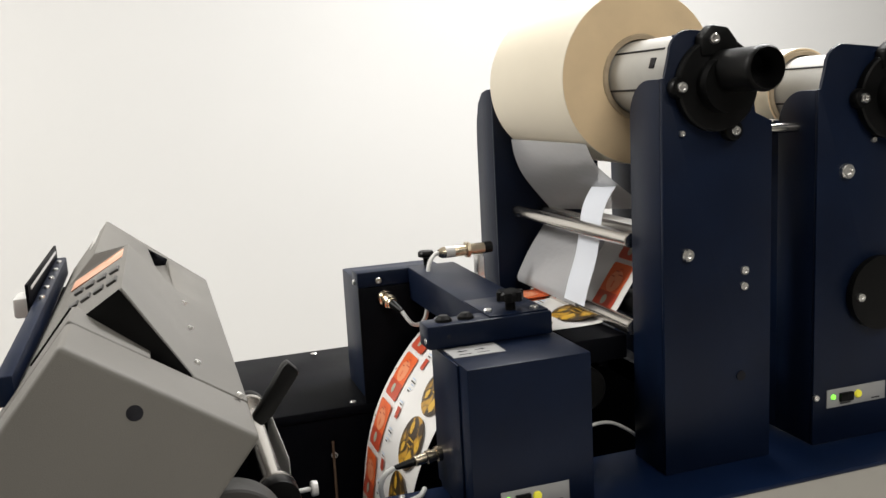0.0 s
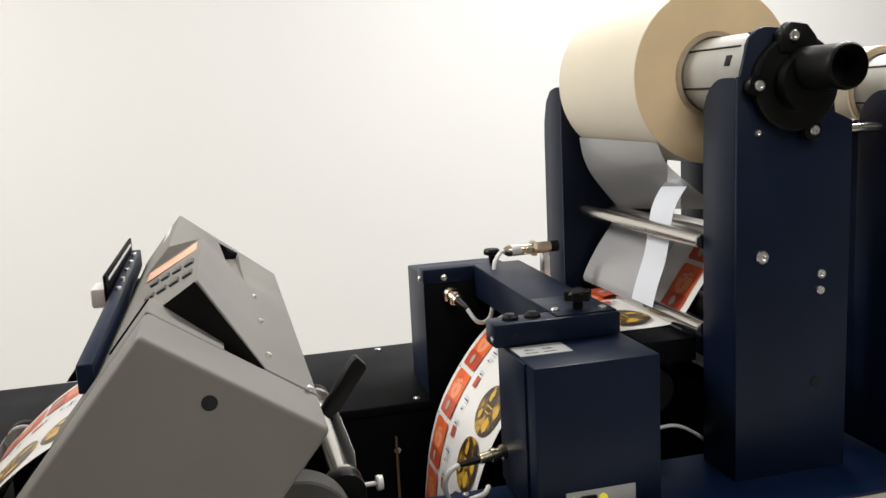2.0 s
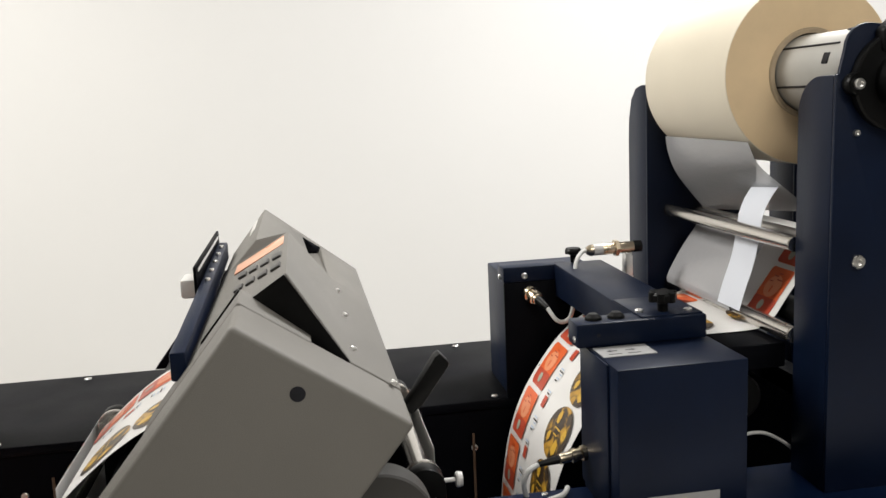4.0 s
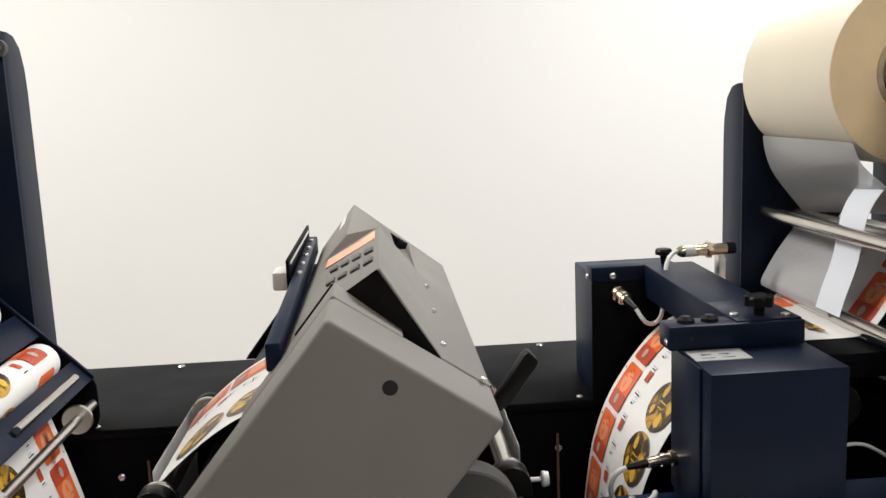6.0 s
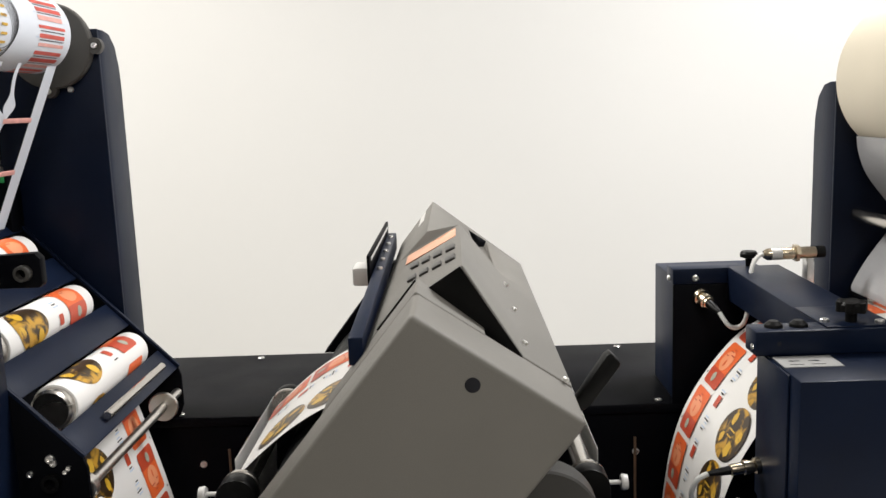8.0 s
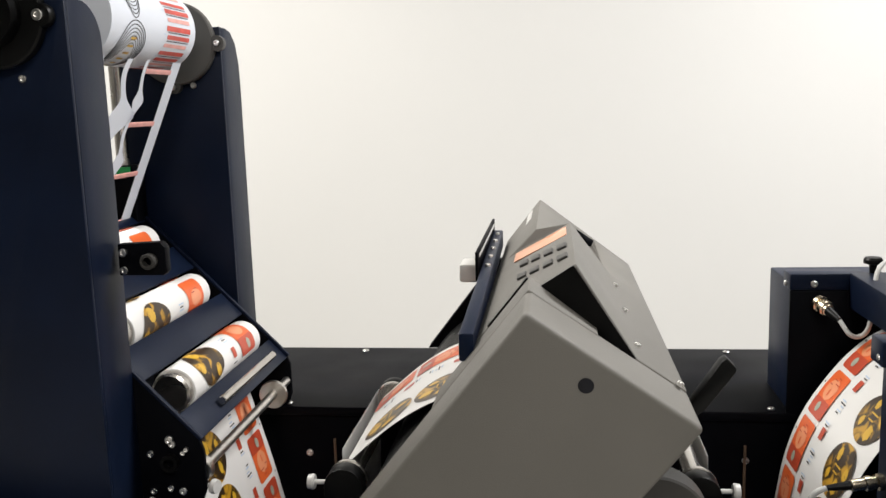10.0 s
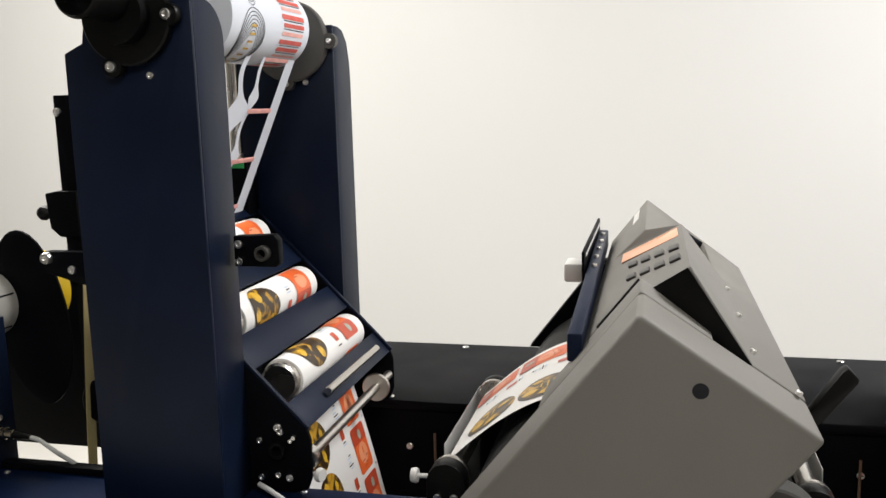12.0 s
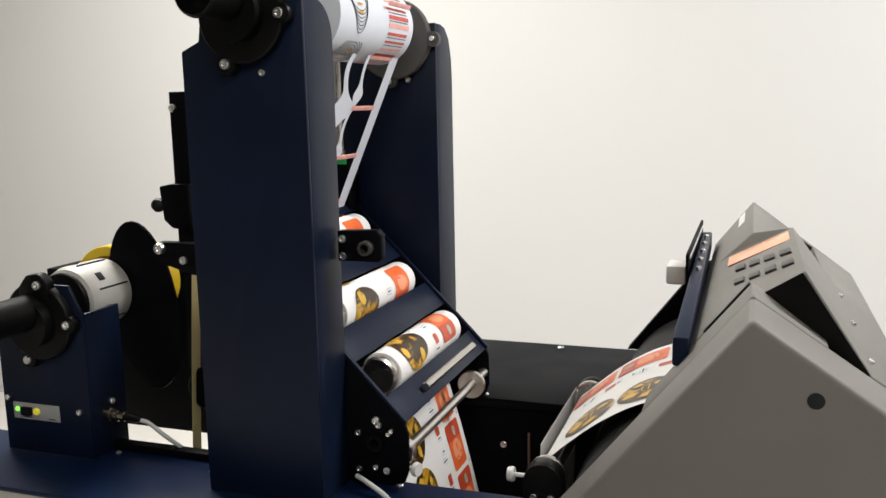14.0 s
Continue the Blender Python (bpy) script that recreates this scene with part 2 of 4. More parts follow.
# ---- room ----
def slab(name, x0, x1, y0, y1, z0, z1, mat, label, category):
    o = part(name, box(x0, x1, y0, y1, z0, z1, 0), mat, None, smooth=False)
    return tagged(o, label, category, kind="structure")


FLOOR_Z = -0.92
slab("floor", -5.2, 5.2, -5.2, 3.4, FLOOR_Z - 0.1, FLOOR_Z, FLOORPAINT, "pale smooth floor under the machine", "floor")
slab("wall_north", -5.2, 5.2, 3.2, 3.3, FLOOR_Z, 1.9, WALLPAINT, "plain white wall behind the machine", "wall")
slab("wall_south", -5.2, 5.2, -5.2, -5.1, FLOOR_Z, 1.9, WALLPAINT, "plain white wall facing the machine", "wall")
slab("wall_west", -5.3, -5.2, -5.2, 3.3, FLOOR_Z, 1.9, WALLPAINT, "plain white side wall", "wall")
slab("wall_east", 5.2, 5.3, -5.2, 3.3, FLOOR_Z, 1.9, WALLPAINT, "plain white side wall", "wall")
slab("ceiling", -5.3, 5.3, -5.2, 3.3, 1.9, 2.0, WALLPAINT, "plain white ceiling", "ceiling")

YF, YB = 0.80, 1.21        # front and back side plates
W0, W1 = 0.940, 1.162      # edges of the label web

# ---- machine base ----
base = thing("machine_base", (0, 1.1, FLOOR_Z), "long navy steel machine base with an open trench", "machine base")
part("front_deck", box(-1.6, 1.6, 0.734, 0.885, -0.006, 0.0, 0.0015), DECKBLUE, base, "blue-black painted front deck")
part("deck_lip", box(-0.835, -0.632, 0.868, 0.8845, 0.0005, 0.010, 0.002), BLACK, base)
part("rear_table", box(-0.80, 1.6, 1.19, 1.51, -0.010, 0.004, 0.0025), BLACK, base, "black steel rear table top")
part("trench_panel", box(-0.80, 1.6, 1.198, 1.206, -0.42, -0.010, 0), BLACK, base)
part("front_panel", box(-1.6, 1.6, 0.7355, 0.7425, FLOOR_Z + 0.08, -0.0065, 0.001), FASCIA, base, "light grey front fascia")
part("deck_skirt", box(-0.62, 1.6, 0.876, 0.884, -0.42, -0.0065, 0), BLACK, base)
part("trench_floor", box(-0.62, 1.6, 0.743, 1.198, -0.43, -0.42, 0), BLACK, base)
part("back_panel", box(-0.80, 1.6, 1.495, 1.505, FLOOR_Z + 0.08, -0.012, 0), NAVY, base)
for x in (-1.5, -0.55, 0.5, 1.5):
    part("foot", rod((x, 0.80, FLOOR_Z), (x, 0.80, FLOOR_Z + 0.09), 0.025), RUBBER, base)
    if x > -0.8:
        part("foot", rod((x, 1.45, FLOOR_Z), (x, 1.45, FLOOR_Z + 0.09), 0.025), RUBBER, base)
for x in (-0.359, 0.271):
    screw(base, (x, 1.488, 0.004), (0, 0, 1), 0.006, 0.002)
for x in (-0.415, 0.279):
    screw(base, (x, 1.204, 0.004), (0, 0, 1), 0.005, 0.002)
for x in (-0.386, 0.2445):
    screw(base, (x, 1.197, -0.070), (0, -1, 0), 0.005, 0.002)
screw(base, (-0.421, 0.872, 0), (0, 0, 1), 0.004, 0.002)
screw(base, (-0.811, 0.86, 0), (0, 0, 1), 0.004, 0.002)
screw(base, (-0.658, 0.844, 0), (0, 0, 1), 0.004, 0.002)
screw(base, (0.262, 0.875, 0), (0, 0, 1), 0.004, 0.002)
for x in (-0.345, 0.242):
    part("guide_pin", rod((x, 1.19, -0.40), (x, 1.19, -0.045), 0.002, 10), DARKPIN, base, "thin brown vertical pin")


def prism_yz(pts, x0, x1, bev=0.001):
    """The outline pts in y and z, swept from x0 to x1."""
    b = prism([(p, q) for p, q in pts], x0, x1, bev)
    for v in b.verts:
        v.co = (v.co.y, v.co.x, v.co.z)
    bmesh.ops.recalc_face_normals(b, faces=b.faces)
    return b


def side_plate(tower, x0, x1, top, front, mirror, high):
    """A folded side plate: a flat face and two flanges turned away from the web's far side."""
    y = YF if front else YB
    depth = 0.068 if front else 0.073
    w = x1 - x0
    if high:
        # the plate carries a hub and has a raised ear on the flange side
        ear = [(0, 0), (w, 0), (w, top - 0.052), (w - 0.022, top - 0.042), (w - 0.03, top + 0.01), (w - 0.06, top + 0.045)]
        ear += arc(0.034, top + 0.025, 0.025, 80, 180, 6) + [(0.003, top), (0, top)]
    else:
        ear = [(0, 0), (w, 0), (w, top - 0.052), (w - 0.05, top - 0.01), (0.02, top), (0, top)]
    if mirror:
        ear = [(w - x, z) for x, z in ear]
    part("side_plate", prism([(x0 + x, z + 0.0005) for x, z in ear], y, y + 0.005, 0.0012), NAVY, tower)
    r = 0.04
    if front:
        prof = [(y + 0.0051, 0.0005), (y + depth, 0.0005), (y + depth, top - r)] + arc(y + depth - r, top - r, r, 0, 90, 8)[1:] + [(y + 0.0051, top)]
    else:
        prof = [(y + 0.0051, 0.0005), (y + depth, 0.0005), (y + depth, top - 0.08)] + [(y + depth - 0.002, top - 0.05), (y + depth - 0.012, top - 0.02), (y + depth - 0.03, top - 0.004), (y + depth - 0.05, top), (y + 0.0051, top)]
    for side in (0, 1):
        xa = x0 if side == 0 else x1 - 0.005
        part("flange", prism_yz(prof if (side == 0) != mirror else [(p, min(q, top - 0.055)) for p, q in prof], xa, xa + 0.005, 0.0012), NAVY, tower)


def hub(tower, cx, cz, mirror, tube_end, y=None, front=True):
    y = YF if y is None else y
    s = -1 if mirror else 1
    h = part("hub", lathe([(0, 0), (0.048, 0), (0.050, 0.002), (0.050, 0.010), (0.048, 0.012), (0.030, 0.013), (0.030, 0.03), (0, 0.03)], (cx, y - 0.0005, cz), (0, -1, 0), 48), RUBBER, tower, "black round bearing hub")
    earpts = [(-0.024, 0.03), (0.022, 0.03), (0.020, 0.046), (0.008, 0.060), (-0.012, 0.063), (-0.024, 0.052)]
    part("ear", prism([(cx + s * a, cz + b) for a, b in earpts], y - 0.016, y - 0.001, 0.003), RUBBER, h)
    for a, b in ((-0.047, -0.001), (0.019, -0.050)):
        part("lug", lathe([(0, 0), (0.0105, 0), (0.0115, 0.002), (0.0115, 0.010), (0.0105, 0.0118), (0, 0.0118)], (cx + s * a, y - 0.0005, cz + b), (0, -1, 0), 24), RUBBER, h)
    for a, b in ((-0.010, 0.048), (-0.047, -0.001), (0.019, -0.050)):
        screw(h, (cx + s * a, y - (0.016 if b > 0.03 else 0.0125), cz + b), (0, -1, 0), 0.0056, 0.004)
    if tube_end:
        part("handle_tube", lathe([(0.0, 0.03), (0.0175, 0.03), (0.0175, 0.012), (0.0205, 0.0), (0.0225, 0.002), (0.0235, 0.006), (0.0225, 0.012), (0.0225, y - tube_end)], (cx + s * 0.004, tube_end, cz + 0.014), (0, 1, 0), 48), RUBBER, h, "black hollow shaft handle")


def chuck(tower, cx, cz, y0, y1, r=0.0445):
    b = lathe([(0, 0), (r * 0.8, 0), (r * 0.93, 0.004), (r, 0.014), (r, y1 - y0), (0, y1 - y0)], (cx, y0, cz), (0, 1, 0), 40)
    c = part("core_chuck", b, CHUCK, tower, "light grey expanding core chuck")
    for k in range(6):
        a = radians(60 * k + 20)
        p = (cx + (r + 0.0004) * math.cos(a), y0 + 0.016, cz + (r + 0.0004) * math.sin(a))
        part("groove", rod(p, (p[0], y1 - 0.005, p[2]), 0.0012, 8), INK, c)
        a += radians(22)
        bb = box(-0.006, 0.006, -0.005, 0.005, -0.0015, 0.0015, 0.0008)
        bb.transform(Matrix.Translation((cx + r * math.cos(a), y0 + 0.028, cz + r * math.sin(a))) @ Matrix.Rotation(math.pi / 2 - a, 4, "Y"))
        part("lug", bb, INK, c)
    part("collar", tube((cx, y0 - 0.006, cz), (cx, y0 + 0.001, cz), 0.02, r * 0.86), RUBBER, c)
    return c


# ---- laminating tower with the cream roll ----
RX0, RX1 = 0.5545, 0.6955
RC = (0.622, 0.452)
tower = thing("laminating_tower", (0.624, 1.0, 0.0), "navy steel tower holding a cream laminate roll", "machine tower", "machine towers")
side_plate(tower, RX0, RX1, 0.447, True, False, True)
side_plate(tower, RX0 - 0.0325, RX1, 0.449, False, False, False)
hub(tower, 0.618, 0.438, False, 0.715)
chuck(tower, RC[0], RC[1], 0.83, 1.20)
part("shaft", rod((RC[0], 0.79, RC[1]), (RC[0], 1.215, RC[1]), 0.016), STEEL, tower)
for x, z, r in ((0.578, 0.388, 0.0035), (0.5835, 0.2545, 0.0075), (0.659, 0.229, 0.005), (0.658, 0.211, 0.005)):
    screw(tower, (x, YF - 0.0005, z), (0, -1, 0), r, 0.005 if r > 0.007 else 0.003)
part("guide_roller", rod((0.556, 0.8705, 0.264), (0.556, 1.214, 0.264), 0.0090, 28), STEEL, tower, "polished steel guide roller")
part("idler_roller", rod((0.600, 0.806, 0.262), (0.600, 1.209, 0.262), 0.007, 24), STEEL, tower)
part("nip_roller", rod((0.5575, 0.8705, 0.159), (0.5575, 1.209, 0.159), 0.0095, 28), STEEL, tower, "polished steel nip roller")
part("press_roller", rod((0.602, 0.806, 0.168), (0.602, 1.209, 0.168), 0.016, 28), RUBBER, tower)
part("tie_bar", box(0.66, 0.69, 0.806, 1.209, 0.02, 0.05, 0.002), BLACK, tower)
part("blind_screw", lathe([(0, 0.001), (0.006, 0.001), (0.006, -0.001), (0, -0.001)], (0.655, YF, 0.105), (0, -1, 0), 16), INK, tower)


def paper_roll(name, cx, cz, r, y0, y1, label, mat=KRAFT, side=KRAFTSIDE, rc=0.053):
    t = thing(name, (cx, (y0 + y1) / 2, cz), label, "paper roll")
    prof = [(rc, 0), (r - 0.0008, 0), (r, 0.0008), (r, y1 - y0 - 0.0008), (r - 0.0008, y1 - y0), (rc, y1 - y0), (rc, 0)]
    body = lathe(prof, (cx, y0, cz), (0, 1, 0), 96)
    o = part("wound_paper", body, mat, t)
    o.data.materials.append(side)
    for p in o.data.polygons:
        if abs(p.normal.y) > 0.9:
            p.material_index = 1
    part("core", tube((cx, y0 - 0.002, cz), (cx, y1 + 0.002, cz), 0.0465, rc - 0.0002, 64), CORE, t, "brown cardboard core")
    return t


roll = paper_roll("laminate_roll", RC[0], RC[1], 0.108, 0.955, 1.195, "large cream paper roll on a grey core chuck")
film = thing("laminate_film", (0.56, 1.07, 0.27), "glossy grey laminate film running off the roll", "film")
near_edge = Path([(0.5445, 0.3745), (0.557, 0.349), (0.579, 0.3285), (0.606, 0.3065), (0.632, 0.286)])
far_edge = Path([(0.5435, 0.3745), (0.5475, 0.350), (0.5605, 0.3195), (0.590, 0.2815), (0.606, 0.264)])
b = bmesh.new()
rows = []
for k in range(25):
    p, q = near_edge.at(near_edge.length * k / 24)[0], far_edge.at(far_edge.length * k / 24)[0]
    rows.append([b.verts.new((p.x + (q.x - p.x) * m / 8, 0.957 + 0.236 * m / 8, p.y + (q.y - p.y) * m / 8)) for m in range(9)])
for A, B in zip(rows, rows[1:]):
    for m in range(8):
        b.faces.new((A[m], A[m + 1], B[m + 1], B[m]))
part("film_sheet", b, FILM, film)
low_path = Path([(0.607, 0.262), (0.589, 0.238), (0.566, 0.206), (0.547, 0.172), (0.5455, 0.160), (0.556, 0.153)])
part("film_sheet", low_path.sheet(1.000, 1.193, 0.0003), FILM, film)
# white strip laid over the film, drawn for the glare on it
strip_path = Path([(0.592, 0.318), (0.579, 0.300), (0.571, 0.280), (0.567, 0.255), (0.561, 0.225), (0.549, 0.190), (0.542, 0.166)])
part("film_glare", strip_path.sheet(0.968, 1.026, 0.0003), WASTE, film, "white strip for the glare on the film")

# ---- second tower at the far end ----
tower2 = thing("rewind_tower", (0.84, 1.0, 0.0), "navy steel tower with a small cream roll", "machine tower", "machine towers")
side_plate(tower2, 0.758, 0.904, 0.426, True, False, True)
side_plate(tower2, 0.758, 0.904, 0.428, False, False, False)
part("tie_rod", rod((0.690, 0.835, 0.3845), (0.7680, 0.835, 0.3835), 0.0055, 20), STEEL, tower2, "polished steel rod")
part("inner_flange", box(0.7585, 0.7630, 0.868, 0.960, 0.0005, 0.376, 0.001), NAVY, tower2, "navy folded inner flange")
hub(tower2, 0.858, 0.415, False, 0.715)
chuck(tower2, 0.866, 0.424, 0.83, 1.20)
part("guide_roller", rod((0.757, 0.87, 0.384), (0.757, 1.209, 0.384), 0.009, 24), STEEL, tower2)
screw(tower2, (0.798, YF - 0.0005, 0.331), (0, -1, 0), 0.009, 0.006)
screw(tower2, (0.8365, YF - 0.0005, 0.3655), (0, -1, 0), 0.0035, 0.003)
screw(tower2, (0.761, YF - 0.0005, 0.061), (0, -1, 0), 0.004, 0.003)
part("knob", lathe([(0, 0), (0.042, 0), (0.045, 0.004), (0.045, 0.012), (0, 0.014)], (0.846, YF, 0.183), (0, -1, 0), 40), RUBBER, tower2, "black round side hub")
screw(tower2, (0.8125, YF - 0.0135, 0.181), (0, -1, 0), 0.005, 0.003)
paper_roll("rewind_roll", 0.866, 0.424, 0.056, 0.955, 1.195, "small cream paper roll on a grey core chuck")


def control_strip(parent, x0, x1, z0, z1, y):
    """A silver sticker with a lamp, a rocker switch and a yellow button."""
    w = x1 - x0
    s = part("control_strip", box(x0, x1, y - 0.0015, y - 0.0002, z0, z1, 0.0004), PLATE, parent, "silver control strip")
    zc = (z0 + z1) / 2
    part("rocker_switch", box(x0 + w * 0.20, x0 + w * 0.42, y - 0.006, y - 0.0016, zc - 0.005, zc + 0.006, 0.001), RUBBER, s)
    part("button", lathe([(0, 0.003), (0.004, 0.003), (0.005, 0.0015), (0.005, 0), (0, 0)], (x0 + w * 0.52, y - 0.0016, zc + 0.001), (0, -1, 0), 16), LEDYELLOW, s, "yellow push button")
    part("lamp", lathe([(0, 0.003), (0.002, 0.0028), (0.0033, 0.001), (0.0033, 0), (0, 0)], (x0 + w * 0.10, y - 0.0016, zc + 0.002), (0, -1, 0), 16), LEDGREEN, s, "green indicator lamp")
    for k, (a, c) in enumerate(((0.22, 0.4), (0.76, 0.9))):
        part("print_bar", box(x0 + w * a, x0 + w * c, y - 0.0018, y - 0.0016, zc - 0.0085, zc - 0.0072, 0), INK, s)
    return s


control_strip(tower2, 0.777, 0.865, 0.045, 0.068, YF)

# ---- die-cutting station: front gearbox, bridge and rear box ----
st = thing("sensor_station", (0.375, 1.03, 0.0), "navy steel station bridging the label web", "machine unit")
g = part("front_housing", box(0.3120, 0.4505, 0.775, 0.886, 0.0005, 0.1695, 0.0018), NAVY, st, "navy sheet-steel front housing")
part("lip", box(0.2980, 0.446, 0.858, 0.892, 0.1698, 0.1965, 0.0025), NAVY, st)
part("end_plate", box(0.3095, 0.3117, 0.80, 0.886, 0.010, 0.168, 0.0005), NAVY, st)
br = part("bridge", prism_yz([(0.8925, 0.155), (1.195, 0.152), (1.195, 0.2), (0.8925, 0.196)], 0.372, 0.444, 0.002), NAVY, st, "navy bridge beam")
part("bridge_cap", box(0.372, 0.443, 0.862, 0.95, 0.196, 0.1985, 0.0006), NAVY, br)
rb = part("rear_box", box(0.301, 0.446, 1.196, 1.325, 0.0005, 0.183, 0.002), NAVY, st, "dark navy rear housing")
part("cover", box(0.2955, 0.395, 1.192, 1.228, 0.176, 0.1985, 0.002), NAVY, rb)
part("front_plate", box(0.2957, 0.446, 1.1905, 1.1955, 0.0005, 0.176, 0.001), BLACK, rb)
screw(rb, (0.3265, 1.1915, 0.185), (0, -1, 0), 0.0045, 0.003)
screw(rb, (0.2955, 1.21, 0.183), (-1, 0, 0), 0.004, 0.003)
for x, y in ((0.378, 0.884), (0.430, 0.872)):
    screw(st, (x, y, 0.1985), (0, 0, 1), 0.0048, 0.003)
for x in (0.322, 0.348):
    part("rubber_stop", lathe([(0, 0.008), (0.005, 0.0075), (0.009, 0.004), (0.0098, 0.0), (0, 0)], (x, 0.876, 0.1955), (0, 0, 1), 20), RUBBER, st, "black domed rubber stop")
kn = part("clamp_knob", lathe([(0, 0.022), (0.012, 0.022), (0.0145, 0.019), (0.0145, 0.012), (0.006, 0.010), (0.006, 0.0), (0, 0)], (0.404, 0.880, 0.1985), (0, 0, 1), 12), RUBBER, st, "black star clamp knob")
for k in range(6):
    a = radians(60 * k)
    part("lobe", rod((0.404 + 0.0115 * math.cos(a), 0.880 + 0.0115 * math.sin(a), 0.2095), (0.404 + 0.0115 * math.cos(a), 0.880 + 0.0115 * math.sin(a), 0.2205), 0.0048, 12), RUBBER, kn)
sk = part("arrow_label", box(0.3135, 0.3720, 0.819, 0.855, 0.1696, 0.1703, 0), PLATE, st, "silver sticker with two black arrows")
for cx, d in ((0.329, -1), (0.350, 1)):
    b = bmesh.new()
    vs = [b.verts.new((cx + d * u, 0.838 + v, 0.1706)) for u, v in ((-0.006, -0.0012), (0.001, -0.0012), (0.001, -0.003), (0.006, 0), (0.001, 0.003), (0.001, 0.0012), (-0.006, 0.0012))]
    b.faces.new(vs)
    part("arrow", b, INK, sk, smooth=False)
    part("print_bar", box(cx - 0.007, cx + 0.007, 0.8265, 0.8275, 0.1703, 0.1706, 0), INK, sk)
part("peg", lathe([(0, 0.004), (0.0035, 0.0035), (0.0042, 0.0), (0, 0)], (0.3005, 0.868, 0.178), (-1, 0, 0), 12), ZINC, st)
part("hole", lathe([(0, 0.0003), (0.0022, 0.0003), (0.0022, 0), (0, 0)], (0.322, 0.858, 0.183), (0, -1, 0), 12), INK, st)
control_strip(g, 0.342, 0.420, 0.011, 0.033, 0.775)
screw(g, (0.4507, 0.83, 0.05), (1, 0, 0), 0.004, 0.003)


def round_plug(parent, p, d, length=0.032, r=0.0065):
    """A threaded metal cable plug with a black sleeve, from p along d."""
    d = Vector(d).normalized()
    p = Vector(p)
    prof = [(0, 0), (r * 1.35, 0), (r * 1.35, 0.006), (r, 0.007), (r, 0.012), (r * 1.2, 0.0125), (r * 1.2, 0.018), (r * 0.95, 0.019), (r * 0.95, length), (r * 0.7, length + 0.001), (0, length + 0.001)]
    q = part("cable_plug", lathe(prof, p, d, 20), BRASS, parent, "nickel-plated round cable plug")
    part("strain_relief", lathe([(0, 0), (r * 0.75, 0), (r * 0.62, 0.012), (r * 0.42, 0.024), (0, 0.024)], p + d * (length + 0.001), d, 16), RUBBER, q)
    return p + d * (length + 0.025)


e = round_plug(st, (0.3093, 0.871, 0.0465), (-1, -0.1, -0.10))
part("plug_cable", cable([e, e + Vector((-0.012, -0.002, -0.006)), e + Vector((-0.016, 0.004, -0.025)), e + Vector((-0.004, 0.015, -0.05)), (0.276, 0.86, 0.004), (0.29, 0.88, 0.003)], 0.003), CABLE, st, "white cable")
e = round_plug(st, (0.333, 1.1903, 0.160), (0.35, -1, -0.35), 0.022, 0.0085)
part("sensor_cable", cable([e, e + Vector((0.010, -0.012, -0.016)), e + Vector((0.024, -0.010, -0.018)), (0.378, 1.130, 0.142), (0.384, 1.135, 0.175), (0.391, 1.15, 0.205), (0.405, 1.165, 0.218), (0.416, 1.17, 0.219)], 0.003), CABLE, st, "white sensor cable")
sn = part("sensor", lathe([(0, 0), (0.005, 0), (0.0075, 0.004), (0.0082, 0.006), (0.0082, 0.062), (0.0078, 0.063), (0.0078, 0.075), (0, 0.075)], (0.413, 1.17, 0.219), (1, 0, 0.02), 24), BRASS, st, "nickel-plated cylindrical light sensor")
part("sensor_nut", lathe([(0.008, 0), (0.0125, 0), (0.0125, 0.005), (0.008, 0.005)], (0.455, 1.17, 0.220), (1, 0, 0.02), 6), BRASS, sn)
part("lens", lathe([(0, 0.0), (0.0083, 0), (0.0083, 0.012), (0.0, 0.012)], (0.483, 1.17, 0.2205), (1, 0, 0.02), 20), RUBBER, sn)
part("sensor_label", lathe([(0.0084, 0), (0.0084, 0.014), (0.0082, 0.014), (0.0082, 0)], (0.423, 1.17, 0.2193), (1, 0, 0.02), 20), WHITEPL, sn)
part("sensor_bracket", box(0.470, 0.480, 1.162, 1.180, 0.176, 0.213, 0.001), ZINC, st)
part("bracket_foot", box(0.440, 0.480, 1.160, 1.182, 0.176, 0.180, 0.001), ZINC, st)
part("thumb_knob", lathe([(0, 0.022), (0.010, 0.021), (0.012, 0.018), (0.012, 0.013), (0.005, 0.011), (0.004, 0.0), (0, 0)], (0.400, 1.19, 0.2), (0, 0, 1), 14), RUBBER, st, "black thumb knob")
shelf = part("web_shelf", box(0.486, 0.556, 0.885, 1.17, 0.118, 0.1475, 0.002), BLACK, st, "black web support shelf")
part("shelf_arm", box(0.444, 0.488, 0.93, 1.16, 0.118, 0.140, 0.001), BLACK, st)
part("side_roller", rod((0.50, 0.886, 0.085), (0.50, 1.19, 0.085), 0.028, 36), RUBBER, st)
part("tower_cable", cable([(0.455, 0.88, 0.020), (0.480, 0.88, 0.036), (0.505, 0.88, 0.043), (0.528, 0.88, 0.042), (0.551, 0.88, 0.0294), (0.568, 0.88, 0.0147), (0.580, 0.878, 0.0030)], 0.0021), CABLE, st, "white cable")



# ---- label cutter ----
U = Vector((0.826, -0.564)).normalized()     # down the top face
V = Vector((-0.628, -0.778)).normalized()    # down the left face
AP = Vector((-0.0415, 0.2815))               # ridge
PY0 = 0.636
TOPW, LEN = 0.163, 0.33


def pp(u, v):
    p = AP + U * u + V * v
    return (p.x, p.y)


